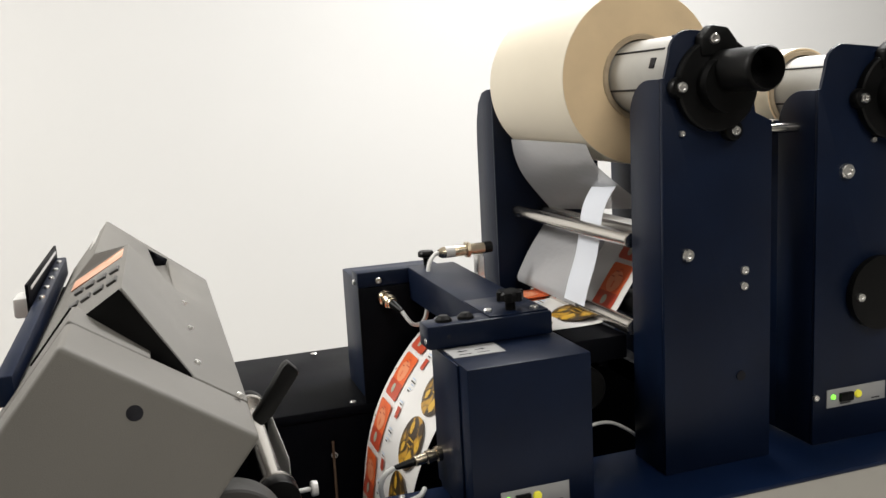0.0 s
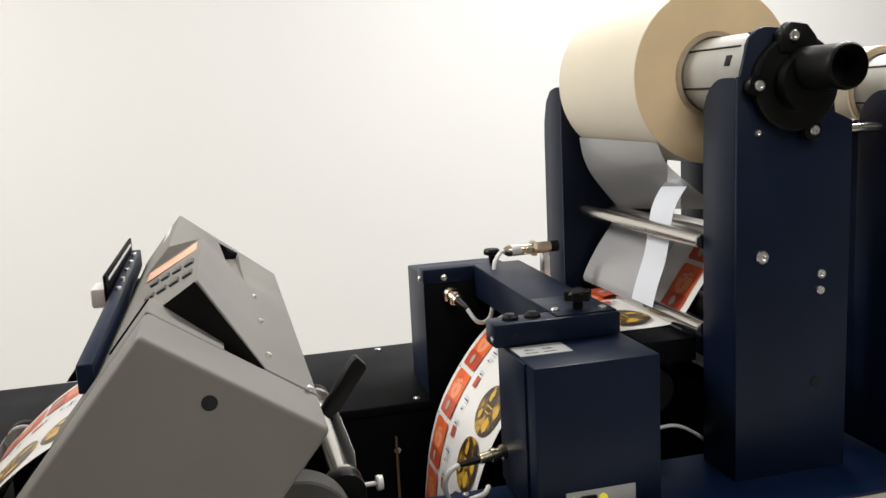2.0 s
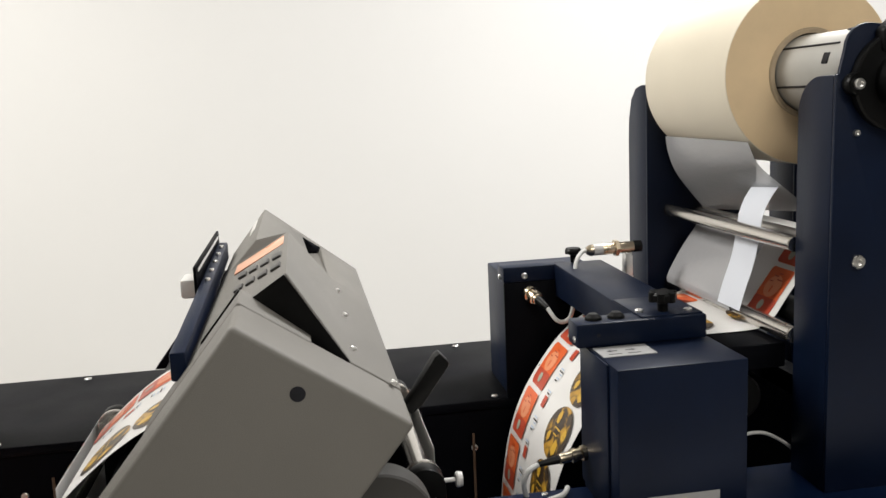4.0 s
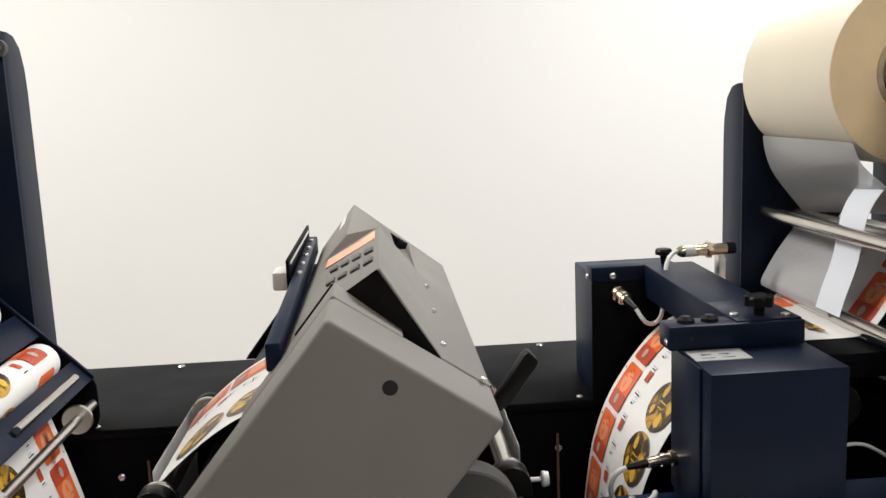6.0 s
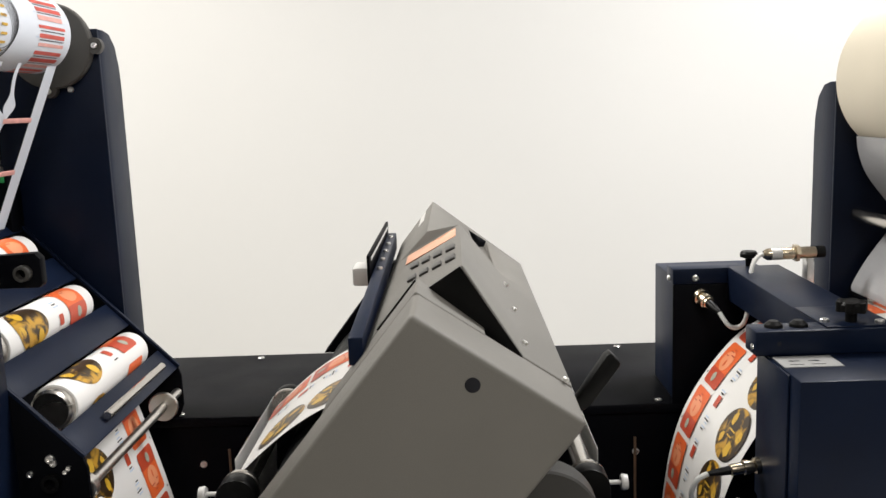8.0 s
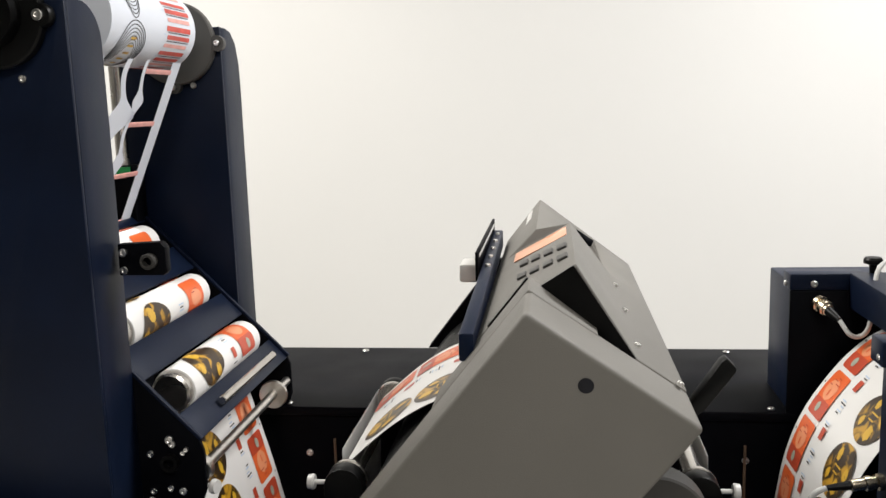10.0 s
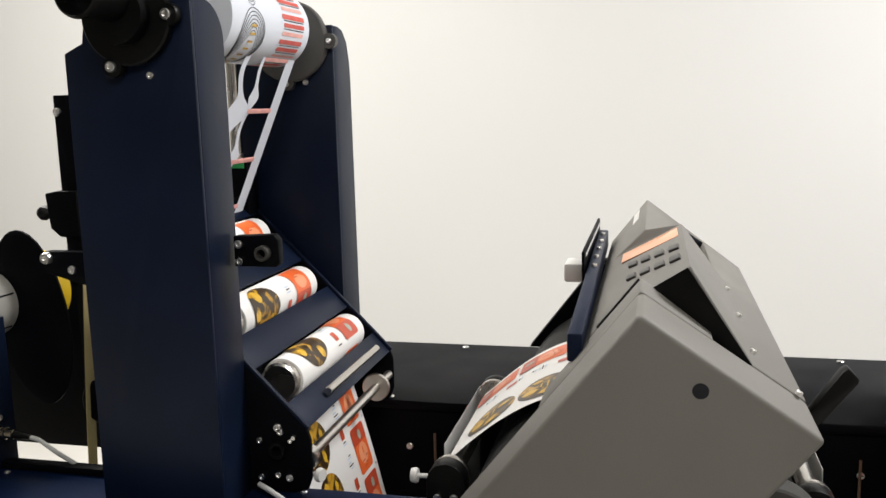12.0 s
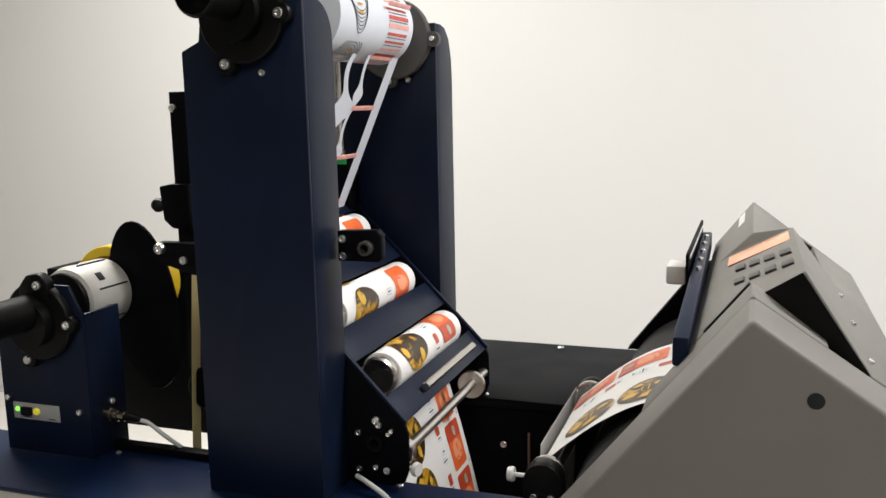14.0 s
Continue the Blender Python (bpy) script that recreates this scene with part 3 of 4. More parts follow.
plot = thing("label_cutter", (0.0, 1.0, 0.0), "grey plastic label cutter tilted on its side", "cutting plotter")
part("end_cover", prism([(x, z - 0.0010) for x, z in (pp(0, 0), pp(TOPW + 0.001, 0), pp(TOPW + 0.001, LEN - 0.04), pp(TOPW - 0.03, LEN), pp(0.0, LEN))], PY0, 0.722, 0.0050, 4), GREY, plot, "grey textured plastic end cover")
part("cover_ledge", prism([(x, z + 0.0004) for x, z in (pp(0.0002, 0), pp(0.072, 0), pp(0.072, 0.10), pp(0.0004, 0.14))], 0.7135, 0.770, 0.0022, 3), GREY, plot, "grey ledge beside the keypad cover")
# main body: keypad slope, steep slope, hip and rear top in one moulding
K0, K1, FT = Vector(pp(0.0, 0.055)), Vector((-0.0005, 0.2972)), Vector(pp(0.1115, 0))
TR, BR, BL = Vector(pp(TOPW, 0)), Vector(pp(TOPW, 0.13)), Vector(pp(0, 0.088))
b = bmesh.new()
bv = {}
for k, p, y in (("f0", K0, 0.780), ("f1", K1, 0.7500), ("f2", FT, 0.7225), ("f3", TR, 0.7225), ("f4", BR, 0.7225), ("f5", BL, 0.780),
                ("m0", K0, 1.130), ("m1", K1, 1.017), ("m2", FT, 1.085), ("r", AP, 1.077), ("m3", TR, 1.085),
                ("rb", AP, 1.412), ("tb", TR, 1.318), ("bb", BR, 1.30), ("lb", BL, 1.40)):
    bv[k] = b.verts.new((p.x, y, p.y))
for f in ("f0 f1 m1 m0", "f1 f2 m2 m1", "f2 f3 m3 m2", "m0 m1 r", "m1 m2 r", "r m2 m3 tb rb", "f5 f0 m0 r rb lb", "f3 f4 bb tb m3", "f5 f4 f3 f2 f1 f0", "rb tb bb lb", "f5 lb bb f4"):
    b.faces.new([bv[k] for k in f.split()])
bmesh.ops.recalc_face_normals(b, faces=b.faces)
body = part("body_cover", bevel(b, 0.0022, 2), GREY, plot, "grey cover with a sloping keypad")
# wedge-shaped slot sunk into the rear top: deep at the far end, running out towards the keypad
TN = Vector((-U.y, U.x)) * 0.004
b = bmesh.new()
wv = [b.verts.new(c) for c in ((0.0105 + TN.x, 1.334, 0.2455 + TN.y), (0.0395 + TN.x, 1.329, 0.2257 + TN.y), (0.0448, 1.077, 0.2233), (0.0217, 1.333, 0.2169), (0.0365, 1.328, 0.2171), (0.020, 1.195, 0.2405))]
bmesh.ops.convex_hull(b, input=b.verts)
knife = part("slot_knife", b, GREY, None)
cut = body.modifiers.new("slot", "BOOLEAN")
cut.operation, cut.object, cut.solver = "DIFFERENCE", knife, "EXACT"
knife.location = (0, -1.0, 0)
knife.data.transform(Matrix.Translation((0, 1.0, 0)))
bpy.context.view_layer.update()
carved = bpy.data.meshes.new_from_object(body.evaluated_get(bpy.context.evaluated_depsgraph_get()))
body.modifiers.clear()
body.data = carved
bpy.data.objects.remove(knife)
# the slot's far wall is coloured black to paint in its shade
carved.materials.append(BLACK)
for p in carved.polygons:
    if p.normal.y < -0.5 and 0.31 < p.center.y < 0.345 and p.center.x < 0.05 and p.center.z > 0.2:
        p.material_index = 1
# open front side of the keypad cover: black sheet painted for the shade inside
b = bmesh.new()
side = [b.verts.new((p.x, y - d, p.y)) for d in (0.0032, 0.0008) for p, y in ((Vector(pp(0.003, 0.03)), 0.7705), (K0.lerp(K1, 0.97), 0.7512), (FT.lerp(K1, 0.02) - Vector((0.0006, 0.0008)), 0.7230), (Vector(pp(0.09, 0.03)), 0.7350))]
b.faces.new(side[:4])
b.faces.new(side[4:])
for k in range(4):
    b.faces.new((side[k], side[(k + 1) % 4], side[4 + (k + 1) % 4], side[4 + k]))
part("open_side_shade", b, RUBBER, body, "black sheet for the shade in the open side under the keypad cover", smooth=False)
# black filler strip stands for the shade in the gap by the ledge
SN = Vector((V.y, -V.x)) * 0.0016
sa, sb = Vector(pp(0, 0.003)), Vector(pp(0, 0.062))
part("gap_shade", prism([tuple(sa - SN), tuple(sa + SN), tuple(sb + SN), tuple(sb - SN)], 0.7712, 0.7775, 0), RUBBER, body, "black strip for the shade in the gap beside the end cover")
lw = Vector(pp(0, 0.018)), Vector(pp(0, 0.030))
LN = Vector((V.y, -V.x)) * 0.0008
part("light_window", prism([tuple(lw[0] - LN), tuple(lw[0] + LN), tuple(lw[1] + LN), tuple(lw[1] - LN)], 1.275, 1.385, 0), WHITEPL, plot, "narrow white window")
part("side_hole", lathe([(0, 0.0004), (0.0062, 0.0004), (0.0062, 0), (0, 0)], (0.0039, PY0, 0.2225), (0, -1, 0), 24), INK, plot, "dark round hole")
# keypad: pale orange display and two rows of keys, set askew on the slope
kn_ = Vector((-(K1 - K0).y, (K1 - K0).x)).normalized()


def slope_box(u0, u1, ya, yb, depth, h, mat, name, parent, label=""):
    """A low block on the keypad slope from u0 (far edge at ya) to u1 (far edge at yb)."""
    bm = bmesh.new()
    rows = []
    for lift in (-0.0008, h):
        a, c = K0.lerp(K1, u0) + kn_ * lift, K0.lerp(K1, u1) + kn_ * lift
        rows.append([bm.verts.new(q) for q in ((a.x, ya, a.y), (c.x, yb, c.y), (c.x, yb - depth, c.y), (a.x, ya - depth, a.y))])
    bm.faces.new(rows[0])
    bm.faces.new(rows[1][::-1])
    for k in range(4):
        bm.faces.new((rows[0][k], rows[0][(k + 1) % 4], rows[1][(k + 1) % 4], rows[1][k]))
    bmesh.ops.recalc_face_normals(bm, faces=bm.faces)
    return part(name, bevel(bm, min(h * 0.4, 0.001)), mat, parent, label)


slope_box(0.10, 0.93, 1.105, 1.008, 0.062, 0.0006, DISPLAY, "display", body, "pale orange display strip")
for c in range(4):
    u = 0.24 + 0.185 * c
    slope_box(u, u + 0.125, 0.992 - 0.028 * c, 0.975 - 0.028 * c, 0.026, 0.0026, GREYDARK, "key", body, "dark grey key")
    slope_box(u, u + 0.125, 0.915 - 0.024 * c, 0.902 - 0.024 * c, 0.024, 0.0026, GREYDARK, "key", body, "dark grey key")
for x, y in ((0.0525, 1.034), (0.0540, 0.908), (0.0545, 0.772), (0.0850, 0.715)):
    z = AP.y + (x - AP.x) * U.y / U.x
    screw(plot, (x, y, z + (0.003 if y < 0.72 else 0.0)), (0.564, 0, 0.826), 0.0030, 0.0028)
# rail, blade bracket and sensor on the feed side
b = box(-0.1065, -0.0925, 0.750, 1.345, 0.2065, 0.2330, 0.002)
for v in b.verts:
    v.co.x -= 0.0065 * (v.co.y - 0.75) / 0.595
    v.co.z += 0.0085 * (v.co.y - 0.75) / 0.595
rail = part("rail", b, NAVY, plot, "navy guide rail")
for k in range(5):
    y = 1.06 + 0.06 * k
    screw(rail, (-0.0985 - 0.0065 * (y - 0.75) / 0.595, y, 0.2330 + 0.0085 * (y - 0.75) / 0.595), (0, 0, 1), 0.0036, 0.003)
br2 = part("rail_bracket", prism([(-0.1165, 0.2210), (-0.1130, 0.2210), (-0.1130, 0.2570), (-0.1165, 0.2570)], 1.045, 1.365, 0.0006), BLACK, plot, "black slotted rail bracket")
part("bracket_slot", box(-0.1130, -0.1122, 1.065, 1.345, 0.2480, 0.2515, 0), WHITEPL, br2, "pale slot in the bracket")
part("bracket_foot", box(-0.1128, -0.1010, 1.05, 1.34, 0.2225, 0.2255, 0.0005), BLACK, br2)
sh = part("sensor_head", box(-0.1500, -0.1240, 1.165, 1.215, 0.1945, 0.2205, 0.004), WHITEPL, plot, "small white plastic sensor head")
part("head_bracket", box(-0.1236, -0.1170, 1.18, 1.20, 0.205, 0.232, 0.001), BLACK, sh)
part("back_cheek", prism([(-0.110, 0.200), (-0.095, 0.200), (-0.095, 0.0605), (-0.218, 0.0605)], 1.31, 1.335, 0.001), BLACK, plot)
DC, DR = (-0.090, 0.0), 0.127
dr = part("feed_drum", prism(arc(DC[0], DC[1], DR, 6, 174, 64), 0.737, 1.300, 0), GREYDARK, plot, "black ribbed feed drum")
for k in range(64):
    a = radians(72 + 96 * k / 64)
    p = (DC[0] + DR * math.cos(a), 0, DC[1] + DR * math.sin(a))
    part("rib", rod((p[0], 0.739, p[2]), (p[0], 1.298, p[2]), 0.0012, 6), RUBBER, dr)
part("pivot_disc", lathe([(0, 0), (0.050, 0), (0.052, 0.002), (0.052, 0.03), (0, 0.03)], (0.068, 0.74, 0.052), (0, 1, 0), 48), GREYDARK, plot, "grey round pivot disc")
part("lever", prism([(0.100, 0.148), (0.109, 0.160), (0.133, 0.196), (0.138, 0.1995), (0.1475, 0.189), (0.1465, 0.185), (0.119, 0.148), (0.108, 0.140)], 0.79, 0.806, 0.002), RUBBER, plot, "dark grey clamp lever")
part("stand_foot", box(-0.16, 0.16, 0.74, 0.80, 0.0005, 0.02, 0.002), BLACK, plot)
part("stand_foot", box(-0.16, 0.06, 1.24, 1.32, 0.0005, 0.06, 0.002), BLACK, plot)


def web_roller(x, z, side):
    """A steel guide roller between two black cheeks with collars and a white thumb screw."""
    t = thing("guide_roller", (x, 1.04, 0.0), "polished steel guide roller in black cheeks", "roller", "guide rollers")
    part("roller", rod((x, 0.8560, z), (x, 1.1600, z), 0.0110, 32), STEEL, t, "polished steel roller")
    for ya, yb in ((0.8565, 0.8640), (1.126, 1.134)):
        part("collar", lathe([(0, 0), (0.0195, 0), (0.021, 0.0015), (0.021, yb - ya - 0.0015), (0.0195, yb - ya), (0, yb - ya)], (x, ya, z), (0, 1, 0), 36), STEEL, t, "polished steel collar")
    for ya, yb in ((0.834, 0.8555), (1.137, 1.152)):
        pts = [(x - 0.021, 0.0005), (x + 0.021, 0.0005), (x + 0.021, z)] + arc(x, z, 0.021, 0, 180, 12)[1:]
        part("cheek", prism(pts, ya, yb, 0.001), RUBBER, t, "black rounded cheek")
    for dx in (-0.009, 0.009):
        screw(t, (x + dx, 0.8335, z - 0.016), (0, -1, 0), 0.0045, 0.003)
    part("thumb_screw", lathe([(0, 0), (0.0025, 0), (0.0025, 0.012), (0.0075, 0.012), (0.0085, 0.014), (0.0075, 0.019), (0, 0.019)], (x + side * 0.021, 0.845, z + 0.002), (side, 0, 0), 16), WHITEPL, t, "white thumb screw")
    return t


web_roller(-0.243, 0.042, -1)
web_roller(0.124, 0.042, 1)

# ---- stripping tower with the waste roll ----
LX0, LX1 = -0.6315, -0.4835
LC = (-0.550, 0.535)
ltower = thing("stripping_tower", (-0.554, 1.0, 0.0), "tall navy steel tower winding up label waste", "machine tower", "machine towers")
side_plate(ltower, LX0, LX1, 0.552, True, True, True)
side_plate(ltower, LX0 - 0.022, LX1 - 0.003, 0.556, False, True, False)
hub(ltower, LC[0], LC[1], True, 0.715)
for x, z in ((-0.5325, 0.4755),):
    screw(ltower, (x, YF - 0.0005, z), (0, -1, 0), 0.004, 0.003)
screw(ltower, (-0.530, YB - 0.0005, 0.476), (0, -1, 0), 0.0042, 0.003)
fh = part("far_hub", lathe([(0, 0), (0.056, 0), (0.058, 0.002), (0.058, 0.012), (0, 0.012)], (LC[0], YB - 0.0125, LC[1]), (0, 1, 0), 48), HUBGREY, ltower, "grey round far bearing")
part("ear", lathe([(0, 0), (0.011, 0), (0.011, 0.01), (0, 0.01)], (-0.488, YB - 0.0115, 0.533), (0, 1, 0), 20), HUBGREY, fh)
part("ear", lathe([(0, 0), (0.011, 0), (0.011, 0.01), (0, 0.01)], (-0.556, YB - 0.0115, 0.476), (0, 1, 0), 20), HUBGREY, fh)
screw(fh, (-0.487, YB - 0.0125, 0.533), (0, -1, 0), 0.004, 0.003)
screw(fh, (-0.556, YB - 0.0125, 0.474), (0, -1, 0), 0.004, 0.003)
part("shaft", rod((LC[0] - 0.004, 0.79, LC[1] + 0.014), (LC[0] - 0.004, 1.20, LC[1] + 0.014), 0.016), STEEL, ltower)
part("guide_post", rod((-0.637, 1.19, 0.26), (-0.637, 1.19, 0.60), 0.009, 20), STEEL, ltower, "vertical steel guide post")
part("post_bracket", box(-0.650, -0.613, 1.170, 1.205, 0.20, 0.366, 0.002), BLACK, ltower)
part("post_label", box(-0.646, -0.617, 1.1680, 1.1698, 0.354, 0.364, 0), material("green_plastic", (0.02, 0.30, 0.08), 0.4), ltower, "small green marker")
# sloping roller panel
PA, PB = Vector((-0.622, 0.294)), Vector((-0.412, 0.078))
PD = (PB - PA).normalized()
PN = Vector((-PD.y, PD.x))                     # out of the panel, up and right
PL = (PB - PA).length
ROLLS = [Vector((-0.463, 0.117)), Vector((-0.532, 0.186)), Vector((-0.600, 0.256))]
RR = 0.0265
cuts = []
for c in ROLLS:
    s = (c - PA).dot(PD)
    cuts.append((s - 0.028, s + 0.026))
cuts.sort()
edges = [0.0] + [e for c in cuts for e in c] + [PL]
pairs = [(edges[k], edges[k + 1]) for k in range(0, len(edges), 2)]
for a, c in pairs:
    if c - a > 0.003:
        p, q = PA + PD * a, PA + PD * c
        part("panel_strip", prism([tuple(p), tuple(q), tuple(q - PN * 0.004), tuple(p - PN * 0.004)], 0.874, 1.196, 0.001), NAVY, ltower, "navy sloping panel strip")
for y0, y1 in ((0.868, 0.8735), (1.1965, 1.202)):
    p, q = PA + PD * 0.0, PB
    cheek = [tuple(p), tuple(q), (q.x + 0.004, q.y - 0.012), (-0.408, 0.022), (-0.414, 0.006), (-0.430, 0.0005), (-0.60, 0.0005), (-0.622, 0.03)]
    part("panel_cheek", prism(cheek, y0, y1, 0.001), BLACK, ltower, "black panel cheek")
    part("panel_end", prism([tuple(p), tuple(q), tuple(q + PN * 0.004), tuple(p + PN * 0.004)], y0, y1, 0.0006), NAVY, ltower)
for x, z, r in ((-0.447, 0.079, 0.005), (-0.444, 0.074, 0.004), (-0.470, 0.062, 0.004), (-0.428, 0.068, 0.003), (-0.432, 0.064, 0.003), (-0.470, 0.018, 0.004), (-0.449, 0.022, 0.004), (-0.435, 0.019, 0.0048)):
    screw(ltower, (x, 0.8678, z), (0, -1, 0), r, 0.003)
part("axle_knob", lathe([(0.006, 0), (0.010, 0), (0.010, 0.008), (0.006, 0.008), (0.006, 0)], (-0.447, 0.868, 0.053), (0, -1, 0), 24), RUBBER, ltower)
q = PA + PD * (PL - 0.016) + PN * 0.007
part("peel_bar", rod((q.x, 0.955, q.y), (q.x, 1.150, q.y), 0.0055, 18), STEEL, ltower, "polished steel peel bar")
part("web_bar", rod((-0.415, 0.872, 0.042), (-0.415, 1.196, 0.042), 0.0062, 24), STEEL, ltower, "polished steel web bar")
part("bar_collar", lathe([(0, 0), (0.019, 0), (0.020, 0.001), (0.020, 0.006), (0.018, 0.007), (0, 0.007)], (-0.415, 1.130, 0.042), (0, 1, 0), 32), STEEL, ltower)
part("bar_collar", lathe([(0, 0), (0.015, 0), (0.016, 0.001), (0.016, 0.012), (0, 0.012)], (-0.420, 0.874, 0.040), (0, 1, 0), 32), STEEL, ltower)
part("thumb_screw", lathe([(0, 0), (0.0025, 0), (0.0025, 0.010), (0.0075, 0.010), (0.0085, 0.012), (0.0075, 0.017), (0, 0.017)], (-0.412, 0.874, 0.024), (1, -0.3, 0), 16), WHITEPL, ltower, "white thumb screw")
bk = part("nip_bracket", prism([(-0.4808, 0.268), (-0.432, 0.268), (-0.428, 0.272), (-0.428, 0.298), (-0.433, 0.304), (-0.4808, 0.302)], 0.855, 0.867, 0.001), BLACK, ltower, "black nip roller bracket")
part("nip_axle", tube((-0.445, 0.846, 0.284), (-0.445, 0.858, 0.284), 0.005, 0.0085, 24), GREYDARK, bk)
screw(bk, (-0.4745, 0.8545, 0.293), (0, -1, 0), 0.0045, 0.003)
screw(bk, (-0.4745, 0.8545, 0.274), (0, -1, 0), 0.0045, 0.003)
part("tower_cable", cable([(-0.468, 0.855, 0.014), (-0.450, 0.845, 0.012), (-0.42, 0.83, 0.004), (-0.40, 0.80, 0.0035), (-0.38, 0.77, 0.0035)], 0.003), CABLE, ltower, "white cable")
part("rear_strip", box(-0.7215, -0.6975, 0.895, 0.899, 0.262, 0.461, 0.001), BLACK, ltower, "black upright rear strip")
part("strip_arm", box(-0.702, -0.6345, 0.893, 0.901, 0.262, 0.30, 0.001), BLACK, ltower)
screw(ltower, (-0.7165, 0.8945, 0.4415), (0, -1, 0), 0.005, 0.003)
part("clamp_block", prism([(-0.738, 0.346), (-0.722, 0.349), (-0.695, 0.349), (-0.695, 0.292), (-0.722, 0.294), (-0.734, 0.304)], 0.885, 0.92, 0.002), BLACK, ltower, "black clamp block")
part("ball_knob", lathe([(0, 0), (0.006, 0.0015), (0.009, 0.006), (0.009, 0.010), (0.006, 0.015), (0.004, 0.018), (0.004, 0.028), (0, 0.028)], (-0.760, 0.90, 0.321), (1, 0, 0), 20), RUBBER, ltower, "black ball knob")
part("arm_plate", prism([(-0.728, 0.268), (-0.722, 0.2815), (-0.6345, 0.2815), (-0.6345, 0.240), (-0.676, 0.243), (-0.722, 0.256)], 0.855, 0.868, 0.001), BLACK, ltower, "black arm plate")
screw(ltower, (-0.7185, 0.8545, 0.274), (0, -1, 0), 0.007, 0.006)
screw(ltower, (-0.6865, 0.8545, 0.2605), (0, -1, 0), 0.005, 0.003)

# ---- low tape unit at the end ----
TC = (-0.886, 0.180)
TY = 0.832
tape = thing("tape_unit", (-0.88, 1.0, 0.0), "low navy unit holding a yellow tape roll", "machine unit")
part("side_plate", prism([(-0.965, 0.0005), (-0.826, 0.0005), (-0.826, 0.190), (-0.845, 0.226), (-0.91, 0.226), (-0.965, 0.17)], TY, TY + 0.005, 0.001), NAVY, tape)
part("flange", box(-0.831, -0.826, TY + 0.0052, 0.900, 0.0005, 0.19, 0.001), NAVY, tape)
part("far_plate", box(-0.945, -0.80, 1.205, 1.215, 0.0005, 0.21, 0.001), BLACK, tape)
part("inner_plate", box(-0.86, -0.70, 1.16, 1.168, 0.0005, 0.19, 0.001), BLACK, tape)
part("rear_housing", box(-1.25, -0.70, 1.22, 1.40, -0.12, 0.16, 0.002), BLACK, tape, "black rear housing")
part("motor", rod((-0.77, 1.0, 0.045), (-0.77, 1.155, 0.045), 0.032, 28), BLACK, tape)
hub(tape, TC[0], TC[1], True, 0.735, TY)
chuck(tape, TC[0] + 0.004, TC[1] + 0.016, 0.868, 0.942)
part("shaft", rod((TC[0], 0.83, TC[1] + 0.016), (TC[0], 1.21, TC[1] + 0.016), 0.016), STEEL, tape)
part("guard_disc", prism([(-0.820 + 0.054 * math.cos(radians(10 * k)) - 0.012 * math.sin(radians(10 * k)), 0.177 + 0.116 * math.sin(radians(10 * k))) for k in range(36)], 0.943, 0.947, 0.0008), BLACK, tape, "black oval guard plate")
control_strip(tape, -0.949, -0.874, 0.045, 0.067, TY)
for x, z in ((-0.842, 0.062), (-0.957, 0.072)):
    screw(tape, (x, TY - 0.0005, z), (0, -1, 0), 0.004, 0.003)
screw(tape, (-0.8255, 0.872, 0.066), (1, 0, 0), 0.004, 0.003)
e = round_plug(tape, (-0.8258, 0.862, 0.052), (1, 0, -0.08), 0.028, 0.0065)
part("plug_cable", cable([e, e + Vector((0.012, 0, -0.003)), e + Vector((0.03, 0.004, -0.018)), e + Vector((0.045, 0.02, -0.04))], 0.0028), CABLE, tape, "white cable")
for x, z in ((-0.775, 0.062), (-0.745, 0.07), (-0.79, 0.115)):
    screw(tape, (x, 1.159, z), (0, -1, 0), 0.005, 0.006)
part("tension_arm", rod((-0.79, 1.08, 0.075), (-0.74, 1.08, 0.078), 0.006, 16), STEEL, tape)
troll = thing("tape_roll", (TC[0], 1.0, TC[1]), "yellow adhesive tape roll on a grey chuck", "tape roll")
part("wound_tape", tube((TC[0] + 0.006, 0.949, TC[1] + 0.018), (TC[0] + 0.006, 1.03, TC[1] + 0.018), 0.045, 0.0585, 64), YELLOW, troll)
tp = Path([(-0.768, 0.26), (-0.775, 0.20), (-0.788, 0.02), (-0.796, -0.14), (-0.81, -0.5)])
tagged(part("tape_strip", tp.sheet(0.991, 1.011, 0.0008), BEIGE), "beige tape strip hanging into the trench", "tape")


# ---- printed web ----
def frame_at(path, s, y):
    """A pose on the path: x along it, z out of it."""
    p, n = path.at(s)
    d = Vector((n.y, -n.x))
    m = Matrix(((d.x, 0, n.x, p.x), (0, 1, 0, y), (d.y, 0, n.y, p.y), (0, 0, 0, 1)))
    return m


def flat_part(name, path, shape, s, y, lift, mat, parent, inv, label=""):
    """A printed patch, held in the frame inv of its label so that it can travel with it."""
    b = path.patch(shape, s, y, lift)
    bmesh.ops.transform(b, matrix=inv, verts=b.verts)
    me = finish(b, mat, True)
    o = new(name, me)
    o.parent = parent
    if label:
        o["label"] = label
    return o


PITCH = 0.0735      # label repeat along the web


